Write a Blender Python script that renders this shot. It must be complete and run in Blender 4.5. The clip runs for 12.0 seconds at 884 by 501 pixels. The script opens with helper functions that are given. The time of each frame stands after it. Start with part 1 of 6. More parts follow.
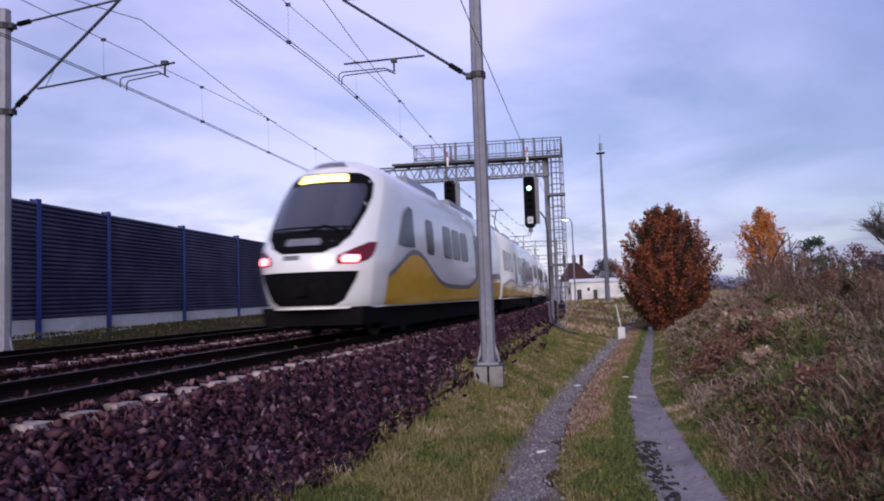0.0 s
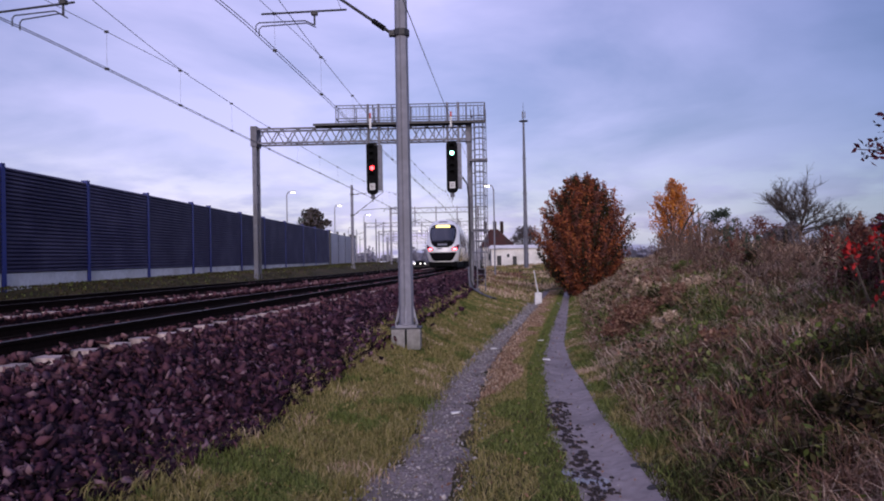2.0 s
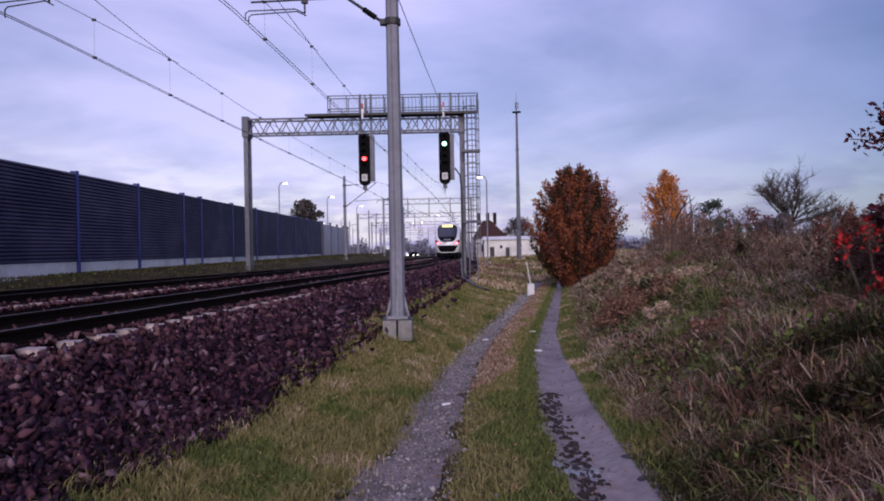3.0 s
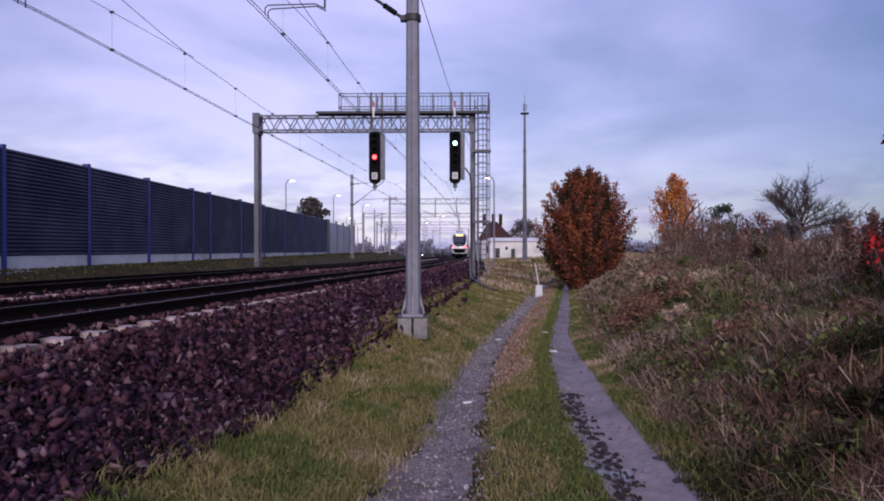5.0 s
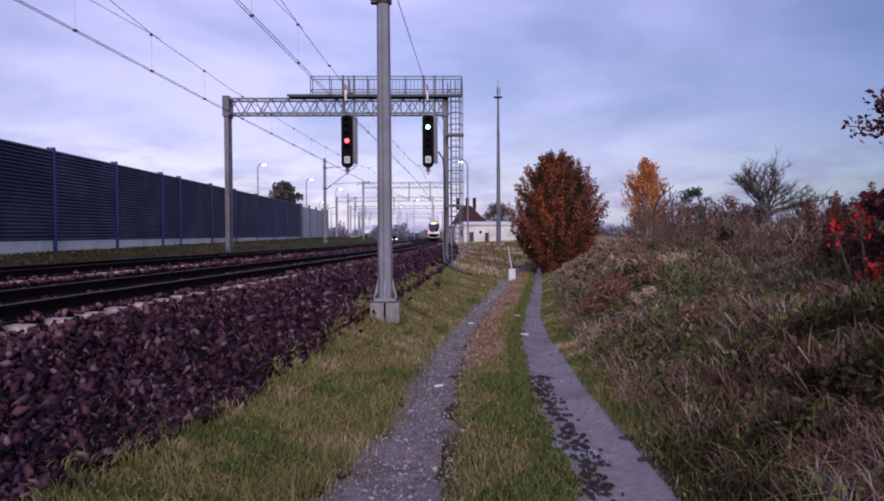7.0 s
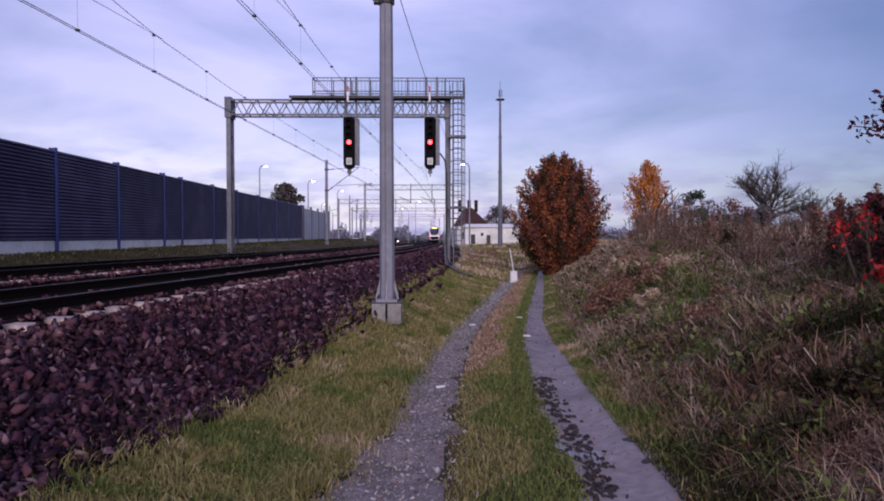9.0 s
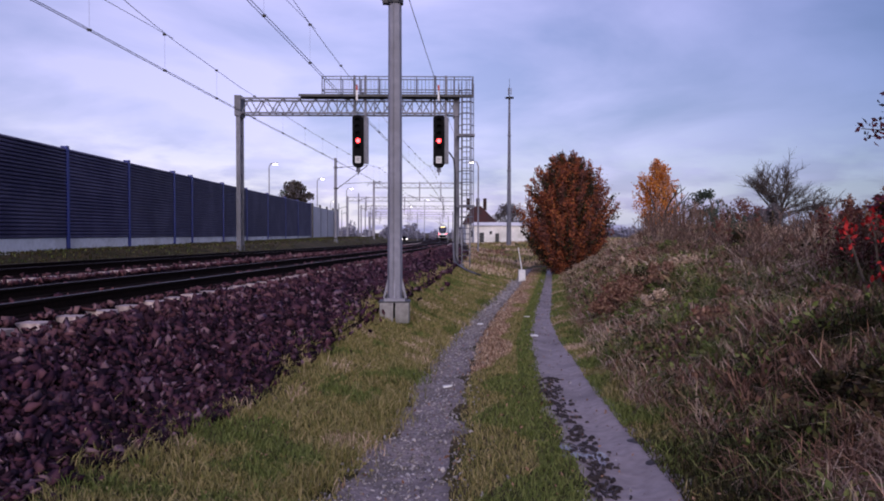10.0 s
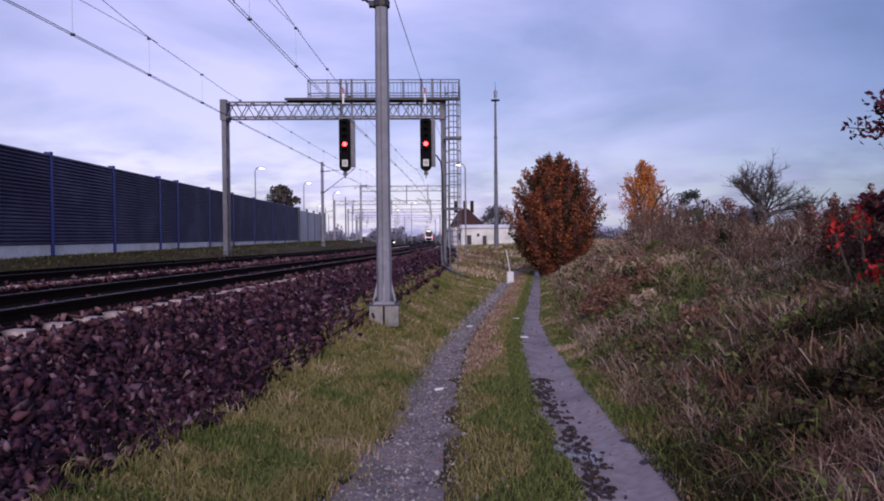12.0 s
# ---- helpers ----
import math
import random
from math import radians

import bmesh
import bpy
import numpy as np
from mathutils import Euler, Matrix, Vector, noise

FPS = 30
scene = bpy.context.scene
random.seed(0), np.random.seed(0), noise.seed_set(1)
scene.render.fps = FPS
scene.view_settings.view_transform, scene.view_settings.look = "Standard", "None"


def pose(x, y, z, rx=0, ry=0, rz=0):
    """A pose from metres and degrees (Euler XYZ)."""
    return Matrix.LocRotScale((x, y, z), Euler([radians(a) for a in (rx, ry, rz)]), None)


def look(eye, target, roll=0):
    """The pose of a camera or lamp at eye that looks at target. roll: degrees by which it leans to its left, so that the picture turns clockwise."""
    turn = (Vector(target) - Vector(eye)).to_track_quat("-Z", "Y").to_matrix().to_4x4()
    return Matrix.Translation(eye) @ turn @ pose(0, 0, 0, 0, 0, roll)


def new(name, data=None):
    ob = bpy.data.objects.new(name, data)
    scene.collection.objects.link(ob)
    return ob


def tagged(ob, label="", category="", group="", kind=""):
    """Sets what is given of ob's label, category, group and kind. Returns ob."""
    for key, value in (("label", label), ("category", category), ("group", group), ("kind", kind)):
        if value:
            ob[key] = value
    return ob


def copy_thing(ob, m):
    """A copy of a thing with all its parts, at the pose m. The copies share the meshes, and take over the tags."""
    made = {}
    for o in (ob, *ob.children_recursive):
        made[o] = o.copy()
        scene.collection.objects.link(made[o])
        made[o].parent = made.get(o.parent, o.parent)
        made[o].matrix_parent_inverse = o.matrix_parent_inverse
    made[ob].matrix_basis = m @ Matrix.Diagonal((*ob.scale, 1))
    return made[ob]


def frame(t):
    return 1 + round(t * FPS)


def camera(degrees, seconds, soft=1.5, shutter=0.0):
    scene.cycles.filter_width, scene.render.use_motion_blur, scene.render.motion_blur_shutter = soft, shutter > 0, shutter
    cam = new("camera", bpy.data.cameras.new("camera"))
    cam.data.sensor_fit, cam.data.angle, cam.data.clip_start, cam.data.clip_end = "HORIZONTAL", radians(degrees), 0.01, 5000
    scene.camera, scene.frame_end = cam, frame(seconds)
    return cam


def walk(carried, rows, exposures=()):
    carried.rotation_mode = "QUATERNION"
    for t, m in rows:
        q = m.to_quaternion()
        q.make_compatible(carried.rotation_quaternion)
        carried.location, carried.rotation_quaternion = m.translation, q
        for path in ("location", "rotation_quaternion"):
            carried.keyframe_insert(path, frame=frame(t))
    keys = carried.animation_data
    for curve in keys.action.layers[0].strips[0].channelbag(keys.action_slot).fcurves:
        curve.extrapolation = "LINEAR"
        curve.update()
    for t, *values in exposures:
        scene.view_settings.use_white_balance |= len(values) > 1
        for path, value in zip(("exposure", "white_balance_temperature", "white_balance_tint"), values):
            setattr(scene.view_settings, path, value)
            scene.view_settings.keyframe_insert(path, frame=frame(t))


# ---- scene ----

cam = camera(64.5, 12.0, soft=1.9, shutter=0.4)
PATH = [
    (0, (-0.073, -0.969, 2.309), (-0.328, 1.011, 2.43), -2.0),
    (0.5, (-0.051, -0.96, 2.291), (-0.245, 1.029, 2.378), -1.3),
    (1, (-0.055, -0.909, 2.284), (-0.196, 1.085, 2.342), -1.1),
    (1.5, (-0.028, -0.847, 2.269), (-0.12, 1.151, 2.295), -1.2),
    (2, (-0.031, -0.806, 2.259), (-0.068, 1.194, 2.274), -1.1),
    (2.5, (-0.027, -0.776, 2.248), (-0.027, 1.224, 2.238), -0.9),
    (3, (0.004, -0.733, 2.247), (-0.014, 1.267, 2.237), -1.1),
    (3.2, (0.001, -0.72, 2.242), (-0.051, 1.279, 2.243), -0.4),
    (4.8, (-0.29, -0.642, 2.188), (-0.332, 1.357, 2.169), -0.1),
    (5, (-0.286, -0.649, 2.195), (-0.314, 1.351, 2.187), -0.1),
    (5.5, (-0.28, -0.658, 2.184), (-0.293, 1.342, 2.167), -0.9),
    (6, (-0.264, -0.689, 2.204), (-0.262, 1.31, 2.152), -0.6),
    (6.5, (-0.256, -0.664, 2.178), (-0.223, 1.335, 2.129), -1.0),
    (7, (-0.233, -0.671, 2.201), (-0.188, 1.328, 2.147), -0.3),
    (9, (-0.247, -0.618, 2.168), (-0.206, 1.381, 2.121), -0.1),
    (9.5, (-0.278, -0.687, 2.195), (-0.259, 1.312, 2.156), 0.0),
    (10, (-0.226, -0.669, 2.204), (-0.21, 1.33, 2.151), 0.1),
    (10.5, (-0.272, -0.669, 2.18), (-0.226, 1.33, 2.142), -0.5),
    (11, (-0.265, -0.643, 2.183), (-0.202, 1.356, 2.144), -0.3),
    (11.5, (-0.274, -0.633, 2.197), (-0.239, 1.367, 2.164), -0.6),
    (12, (-0.264, -0.654, 2.198), (-0.212, 1.345, 2.153), -0.5),
]
walk(cam, [(t, look(e, g, r)) for t, e, g, r in PATH], [(0, 0.06, 6500, 11), (0.5, -0.02, 6500, 13), (1, -0.08, 6500, 15), (3, -0.12, 6500, 16), (5, -0.06, 6500, 16), (12, -0.06, 6500, 16)])


# ---------------------------------------------------------------- the lie of the land
def curve(pts):
    xs, ys = [p[0] for p in pts], [p[1] for p in pts]
    return lambda v: float(np.interp(v, xs, ys))


# heading of the near track (radians right of straight ahead): a left-hand curve
track_h = curve([(-80, 0.29), (0, 0.15), (30, 0.095), (60, 0.055), (100, 0.025), (150, 0.006), (230, -0.006), (420, -0.05)])
YS = np.arange(-80, 421, 1.0)
XS = np.cumsum([track_h(y) for y in YS])
XS += -4.80 - np.interp(14.8, YS, XS)


def track_x(y):
    return float(np.interp(y, YS, XS))


rail_z = curve([(-60, 1.5), (10, 1.39), (20, 1.34), (40, 1.18), (77, 0.93), (120, 0.5), (160, 0.15), (230, -0.35), (420, -1.2)])
path_x = curve([(-60, -6.5), (-10, -0.9), (0, -0.1), (5, 0.4), (9, 0.66), (14, 1.2), (20, 2.1), (30, 3.8), (60, 8.8), (100, 15), (400, 60)])
path_z = curve([(-60, 0.6), (-5, 0.42), (0, 0.3), (20, -0.36), (60, -0.96), (78, -0.3), (95, 0.6), (110, 0.7), (180, 0.2), (400, -0.6)])
bank_h = curve([(-60, 1.6), (0, 1.7), (12, 1.88), (22, 2.28), (30, 2.65), (45, 3.05), (60, 2.3), (80, 0.9), (120, 0.1), (400, 0)])
bank_w = curve([(-60, 5.0), (8, 4.6), (30, 5.6), (60, 7.0), (400, 8)])
toe_drop = curve([(-60, 1.15), (5, 1.13), (10, 0.95), (15, 0.76), (25, 0.74), (60, 0.72)])   # from the rail down to the foot of the stone
GAP = 4.65                 # between the two tracks


def smooth(a, b, v):
    k = min(max((v - a) / (b - a), 0), 1)
    return k * k * (3 - 2 * k)


def bumpy(x, y, size, seed=0.0):
    return noise.noise(Vector((x / size, y / size, seed)))


def ground_z(x, y):
    s, p, zp, zr = x - track_x(y), path_x(y), path_z(y), rail_z(y)
    toe = min(max(zp + 0.3, zr - toe_drop(y)), zr - 0.35)
    if s < -GAP - 3.0:
        z = zr - 0.2 - 0.1 * smooth(-GAP - 3, -GAP - 4.5, s)
        z += max(1.50 - z, 0) * smooth(-GAP - 2.7, -GAP - 4.6, s) * smooth(140, 95, y)
        z += 0.05 * bumpy(x, y, 1.5, 3)
        return z - 0.9 * smooth(200, 900, y)
    if s < 3.1:
        k = smooth(1.2, 3.1, s)
        return (zr - 0.62) * (1 - k) + (toe - 0.05) * k - 0.25 * (1 - k) * smooth(0, 3, s + 0.1)
    edge = p - 1.35
    if x < edge:
        k = (s - 3.1) / max(edge - track_x(y) - 3.1, 0.3)
        k = min(max(k, 0), 1)
        z = toe - 0.05 + (zp - toe + 0.05) * (k ** 0.8)
        return z + 0.05 * bumpy(x, y, 0.9, 7) + 0.02 * bumpy(x, y, 0.3, 5)
    u = x - p
    if u < 1.75:
        rut = math.exp(-((abs(u + 0.02) - 0.95) / 0.27) ** 4)
        z = zp - 0.07 * rut + 0.05 * math.exp(-(u / 0.5) ** 2)
        return z + 0.03 * bumpy(x, y, 0.7, 2) + 0.012 * bumpy(x, y, 0.18, 9)
    k = min((u - 1.75) / bank_w(y), 1.6)
    rise = (k * (1.25 - 0.25 * k)) if k < 1 else 1 - 0.12 * (k - 1)
    z = zp + bank_h(y) * rise
    fade = smooth(0, 1.2, u - 1.75)
    return z + fade * (0.34 * bumpy(x, y, 2.6, 11) + 0.22 * bumpy(x, y, 0.9, 13)) - 0.5 * smooth(14, 40, u)


# ---------------------------------------------------------------- world and light
world = bpy.data.worlds.new("dusk")
scene.world = world
world.use_nodes = True
W = world.node_tree
W.nodes.clear()


def wn(kind, **kw):
    n = W.nodes.new(kind)
    for k, v in kw.items():
        n.inputs[k].default_value = v
    return n


def wl(a, b):
    W.links.new(a, b)


sky = W.nodes.new("ShaderNodeTexSky")
sky.sky_type, sky.sun_disc = "NISHITA", False
sky.sun_elevation, sky.sun_rotation = radians(19), radians(177)
sky.air_density, sky.dust_density, sky.ozone_density = 1.2, 1.5, 2.5
geo = W.nodes.new("ShaderNodeTexCoord")
sep = W.nodes.new("ShaderNodeSeparateXYZ")
wl(geo.outputs["Generated"], sep.inputs[0])
# clouds lie on a flat layer overhead: stretch the way by its height
up = wn("ShaderNodeMath"); up.operation = "MAXIMUM"; up.inputs[1].default_value = 0.0
wl(sep.outputs["Z"], up.inputs[0])
lift = wn("ShaderNodeMath"); lift.operation = "ADD"; lift.inputs[1].default_value = 0.22
wl(up.outputs[0], lift.inputs[0])
flat = W.nodes.new("ShaderNodeVectorMath"); flat.operation = "DIVIDE"
joined = W.nodes.new("ShaderNodeCombineXYZ")
for k in range(3):
    wl(lift.outputs[0], joined.inputs[k])
wl(geo.outputs["Generated"], flat.inputs[0]); wl(joined.outputs[0], flat.inputs[1])
big = wn("ShaderNodeTexNoise", Scale=1.15, Detail=6.0, Roughness=0.52, Distortion=0.4)
wl(flat.outputs[0], big.inputs["Vector"])
ramp = W.nodes.new("ShaderNodeValToRGB")
ramp.color_ramp.elements[0].position, ramp.color_ramp.elements[0].color = 0.37, (0.33, 0.35, 0.70, 1)
ramp.color_ramp.elements[1].position, ramp.color_ramp.elements[1].color = 0.64, (0.74, 0.68, 1.12, 1)
wl(big.outputs["Fac"], ramp.inputs[0])
# the west, to the left of the line, keeps the last light; the east is bluer and darker
side = W.nodes.new("ShaderNodeMapRange")
side.inputs["From Min"].default_value, side.inputs["From Max"].default_value = -0.55, 0.52
wl(sep.outputs["X"], side.inputs[0])
tint = W.nodes.new("ShaderNodeValToRGB")
tint.color_ramp.elements[0].color, tint.color_ramp.elements[1].color = (0.77, 0.76, 0.80, 1), (0.23, 0.30, 0.45, 1)
bend = tint.color_ramp.elements.new(0.5)
bend.color = (0.98, 0.96, 0.99, 1)
wl(side.outputs[0], tint.inputs[0])
mul = W.nodes.new("ShaderNodeMix"); mul.data_type, mul.blend_type = "RGBA", "MULTIPLY"
mul.inputs[0].default_value = 1.0
wl(ramp.outputs[0], mul.inputs[6]); wl(tint.outputs[0], mul.inputs[7])
# a paler break in the cloud along the horizon
band = W.nodes.new("ShaderNodeValToRGB")
band.color_ramp.elements[0].position, band.color_ramp.elements[0].color = 0.0, (0.75, 0.75, 0.75, 1)
band.color_ramp.elements[1].position, band.color_ramp.elements[1].color = 0.15, (0, 0, 0, 1)
wl(sep.outputs["Z"], band.inputs[0])
glow = W.nodes.new("ShaderNodeMix"); glow.data_type, glow.blend_type = "RGBA", "MIX"
glowc = W.nodes.new("ShaderNodeValToRGB")
glowc.color_ramp.elements[0].color, glowc.color_ramp.elements[1].color = (1.5, 1.38, 1.38, 1), (0.36, 0.48, 0.68, 1)
wl(side.outputs[0], glowc.inputs[0])
streak = wn("ShaderNodeTexNoise", Scale=3.2, Detail=5.0, Roughness=0.55)
wl(flat.outputs[0], streak.inputs["Vector"])
gap = W.nodes.new("ShaderNodeMapRange")
gap.inputs["From Min"].default_value, gap.inputs["From Max"].default_value = 0.42, 0.60
wl(streak.outputs["Fac"], gap.inputs[0])
torn = W.nodes.new("ShaderNodeMath"); torn.operation = "MULTIPLY"
wl(band.outputs[0], torn.inputs[0]); wl(gap.outputs[0], torn.inputs[1])
wl(torn.outputs[0], glow.inputs[0]); wl(mul.outputs[2], glow.inputs[6]); wl(glowc.outputs[0], glow.inputs[7])
clouds = wn("ShaderNodeBackground", Strength=0.85)
wl(glow.outputs[2], clouds.inputs[0])
clear = wn("ShaderNodeBackground", Strength=0.05)
wl(sky.outputs[0], clear.inputs[0])
both = W.nodes.new("ShaderNodeAddShader")
wl(clouds.outputs[0], both.inputs[0]); wl(clear.outputs[0], both.inputs[1])
outw = W.nodes.new("ShaderNodeOutputWorld")
wl(both.outputs[0], outw.inputs[0])

sun = new("sun", bpy.data.lights.new("sun", "SUN"))
sun.data.energy, sun.data.angle, sun.data.color = 2.15, radians(40), (1.0, 0.90, 0.88)
sun.matrix_world = look((2, -38, 13), (0, 0, 0))


# ---------------------------------------------------------------- materials
def material(name, base, rough=0.7, metal=0.0, grain=None, spot=None, bump=0.0, scale=8.0, emit=0.0, island=0.0, obvar=0.0, coat=0.0, trans=0.0, spec=0.5, stretch=None):
    """Principled surface: base colour, towards grain at a fine scale and towards spot at a broad one."""
    m = bpy.data.materials.new(name)
    m.use_nodes = True
    t = m.node_tree
    b = t.nodes["Principled BSDF"]
    b.inputs["Roughness"].default_value, b.inputs["Metallic"].default_value = rough, metal
    b.inputs["Coat Weight"].default_value = coat
    b.inputs["Specular IOR Level"].default_value = spec
    b.inputs["Transmission Weight"].default_value = trans
    b.inputs["Base Color"].default_value = (*base, 1)
    if emit:
        b.inputs["Emission Color"].default_value, b.inputs["Emission Strength"].default_value = (*base, 1), emit
        return m
    tc = t.nodes.new("ShaderNodeTexCoord")
    vec = tc.outputs["Object"]
    if stretch:
        mp = t.nodes.new("ShaderNodeMapping")
        mp.inputs["Scale"].default_value = stretch
        t.links.new(vec, mp.inputs[0])
        vec = mp.outputs[0]
    col = None

    def mix(fac, a, c2, kind="MIX"):
        x = t.nodes.new("ShaderNodeMix")
        x.data_type, x.blend_type = "RGBA", kind
        if isinstance(fac, float):
            x.inputs[0].default_value = fac
        else:
            t.links.new(fac, x.inputs[0])
        for k, v in ((6, a), (7, c2)):
            if isinstance(v, tuple):
                x.inputs[k].default_value = (*v, 1)
            else:
                t.links.new(v, x.inputs[k])
        return x.outputs[2]

    def nz(sc, lo, hi, detail=4.0):
        n = t.nodes.new("ShaderNodeTexNoise")
        n.inputs["Scale"].default_value, n.inputs["Detail"].default_value = sc, detail
        t.links.new(vec, n.inputs["Vector"])
        r = t.nodes.new("ShaderNodeMapRange")
        r.inputs["From Min"].default_value, r.inputs["From Max"].default_value = lo, hi
        t.links.new(n.outputs["Fac"], r.inputs[0])
        return r.outputs[0], n.outputs["Fac"]

    col = base
    fine = None
    if grain:
        f, fine = nz(scale, 0.35, 0.65)
        col = mix(f, col, grain)
    if spot:
        f, _ = nz(scale * 0.11, 0.45, 0.68, 5.0)
        col = mix(f, col, spot)
    for on, node, sock in ((island, "ShaderNodeNewGeometry", "Random Per Island"), (obvar, "ShaderNodeObjectInfo", "Random")):
        if on:
            g = t.nodes.new(node)
            r = t.nodes.new("ShaderNodeMapRange")
            r.inputs["To Min"].default_value, r.inputs["To Max"].default_value = 1 - on, 1 + on
            t.links.new(g.outputs[sock], r.inputs[0])
            h = t.nodes.new("ShaderNodeVectorMath"); h.operation = "SCALE"
            if isinstance(col, tuple):
                h.inputs[0].default_value = col
            else:
                t.links.new(col, h.inputs[0])
            t.links.new(r.outputs[0], h.inputs["Scale"])
            col = h.outputs[0]
    if not isinstance(col, tuple):
        t.links.new(col, b.inputs["Base Color"])
    if bump and fine is not None:
        bp = t.nodes.new("ShaderNodeBump")
        bp.inputs["Strength"].default_value, bp.inputs["Distance"].default_value = bump, 0.03
        t.links.new(fine, bp.inputs["Height"])
        t.links.new(bp.outputs[0], b.inputs["Normal"])
    return m


M = {}
M["soil"] = material("soil_grass", (0.060, 0.052, 0.026), 0.95, grain=(0.026, 0.024, 0.011), spot=(0.09, 0.066, 0.036), bump=0.6, scale=9, spec=0.08)
# near-black bed: shade between the loose stones is put into its colour
M["ballast"] = material("shaded_ballast_bed", (0.020, 0.010, 0.012), 0.95, grain=(0.006, 0.004, 0.005), spot=(0.030, 0.014, 0.015), bump=1.0, scale=16, spec=0.05)
M["rail"] = material("rail_rust", (0.012, 0.007, 0.006), 0.9, 0.1, grain=(0.006, 0.004, 0.004), scale=20, spec=0.08)
M["railtop"] = material("rail_head_polished", (0.085, 0.07, 0.07), 0.5, 0.6, grain=(0.05, 0.04, 0.04), scale=30)
M["sleeper"] = material("sleeper_concrete", (0.46, 0.37, 0.36), 0.9, grain=(0.30, 0.23, 0.22), spot=(0.16, 0.10, 0.09), bump=0.3, scale=14, obvar=0.25, spec=0.15)
M["galv"] = material("galvanised_steel", (0.245, 0.245, 0.30), 0.6, 0.2, grain=(0.20, 0.20, 0.25), spot=(0.16, 0.16, 0.19), scale=7)
M["steel"] = material("weathered_steel", (0.145, 0.148, 0.19), 0.6, 0.2, grain=(0.10, 0.103, 0.135), spot=(0.08, 0.08, 0.10), scale=7)
M["darksteel"] = material("dark_steel", (0.03, 0.03, 0.035), 0.6, 0.4, grain=(0.05, 0.05, 0.055), scale=18)
M["concrete"] = material("concrete", (0.27, 0.26, 0.26), 0.9, grain=(0.19, 0.18, 0.18), spot=(0.11, 0.11, 0.09), bump=0.3, scale=10)
M["plinth"] = material("plinth_concrete", (0.72, 0.72, 0.74), 0.9, grain=(0.60, 0.60, 0.62), spot=(0.46, 0.45, 0.44), bump=0.2, scale=6, obvar=0.06)
M["panel"] = material("noise_panel", (0.044, 0.039, 0.094), 0.55, 0.1, grain=(0.033, 0.029, 0.073), spot=(0.080, 0.072, 0.135), scale=5, obvar=0.12, spec=0.3)
M["blue"] = material("blue_paint", (0.015, 0.03, 0.22), 0.5, grain=(0.012, 0.022, 0.16), scale=12)
M["white"] = material("train_white", (0.80, 0.80, 0.82), 0.22, grain=(0.76, 0.76, 0.78), scale=2, coat=0.6)
M["yellow"] = material("train_yellow", (0.80, 0.46, 0.03), 0.25, grain=(0.74, 0.42, 0.03), scale=2, coat=0.6)
M["grey"] = material("train_grey", (0.16, 0.16, 0.19), 0.35, grain=(0.13, 0.13, 0.16), scale=3, coat=0.3)
M["black"] = material("black_plastic", (0.004, 0.004, 0.005), 0.8, grain=(0.007, 0.007, 0.008), scale=9, spec=0.05)
M["glass"] = material("dark_glass", (0.012, 0.013, 0.02), 0.15, spec=0.25)
M["screen"] = material("windscreen_glass", (0.035, 0.035, 0.048), 0.10, spec=0.8, coat=0.6)
M["tail"] = material("tail_lamp", (1.0, 0.13, 0.16), emit=9.0)
M["amber"] = material("display_amber", (1.0, 0.80, 0.25), emit=2.2)
M["red_lamp"] = material("signal_red", (1.0, 0.04, 0.045), emit=11.0)
M["green_lamp"] = material("signal_green", (0.35, 1.0, 0.72), emit=7.0)
M["lamp_white"] = material("lamp_white", (1.0, 0.93, 0.8), emit=7.0)
M["redglass"] = material("red_lamp_glass", (0.16, 0.012, 0.02), 0.15, grain=(0.10, 0.01, 0.015), scale=8)
M["bark"] = material("bark", (0.07, 0.055, 0.045), 0.95, grain=(0.04, 0.03, 0.027), bump=0.6, scale=20)
M["rutsoil"] = material("rut_soil", (0.29, 0.236, 0.23), 0.9, grain=(0.15, 0.125, 0.12), spot=(0.13, 0.11, 0.10), bump=0.6, scale=22, spec=0.15)


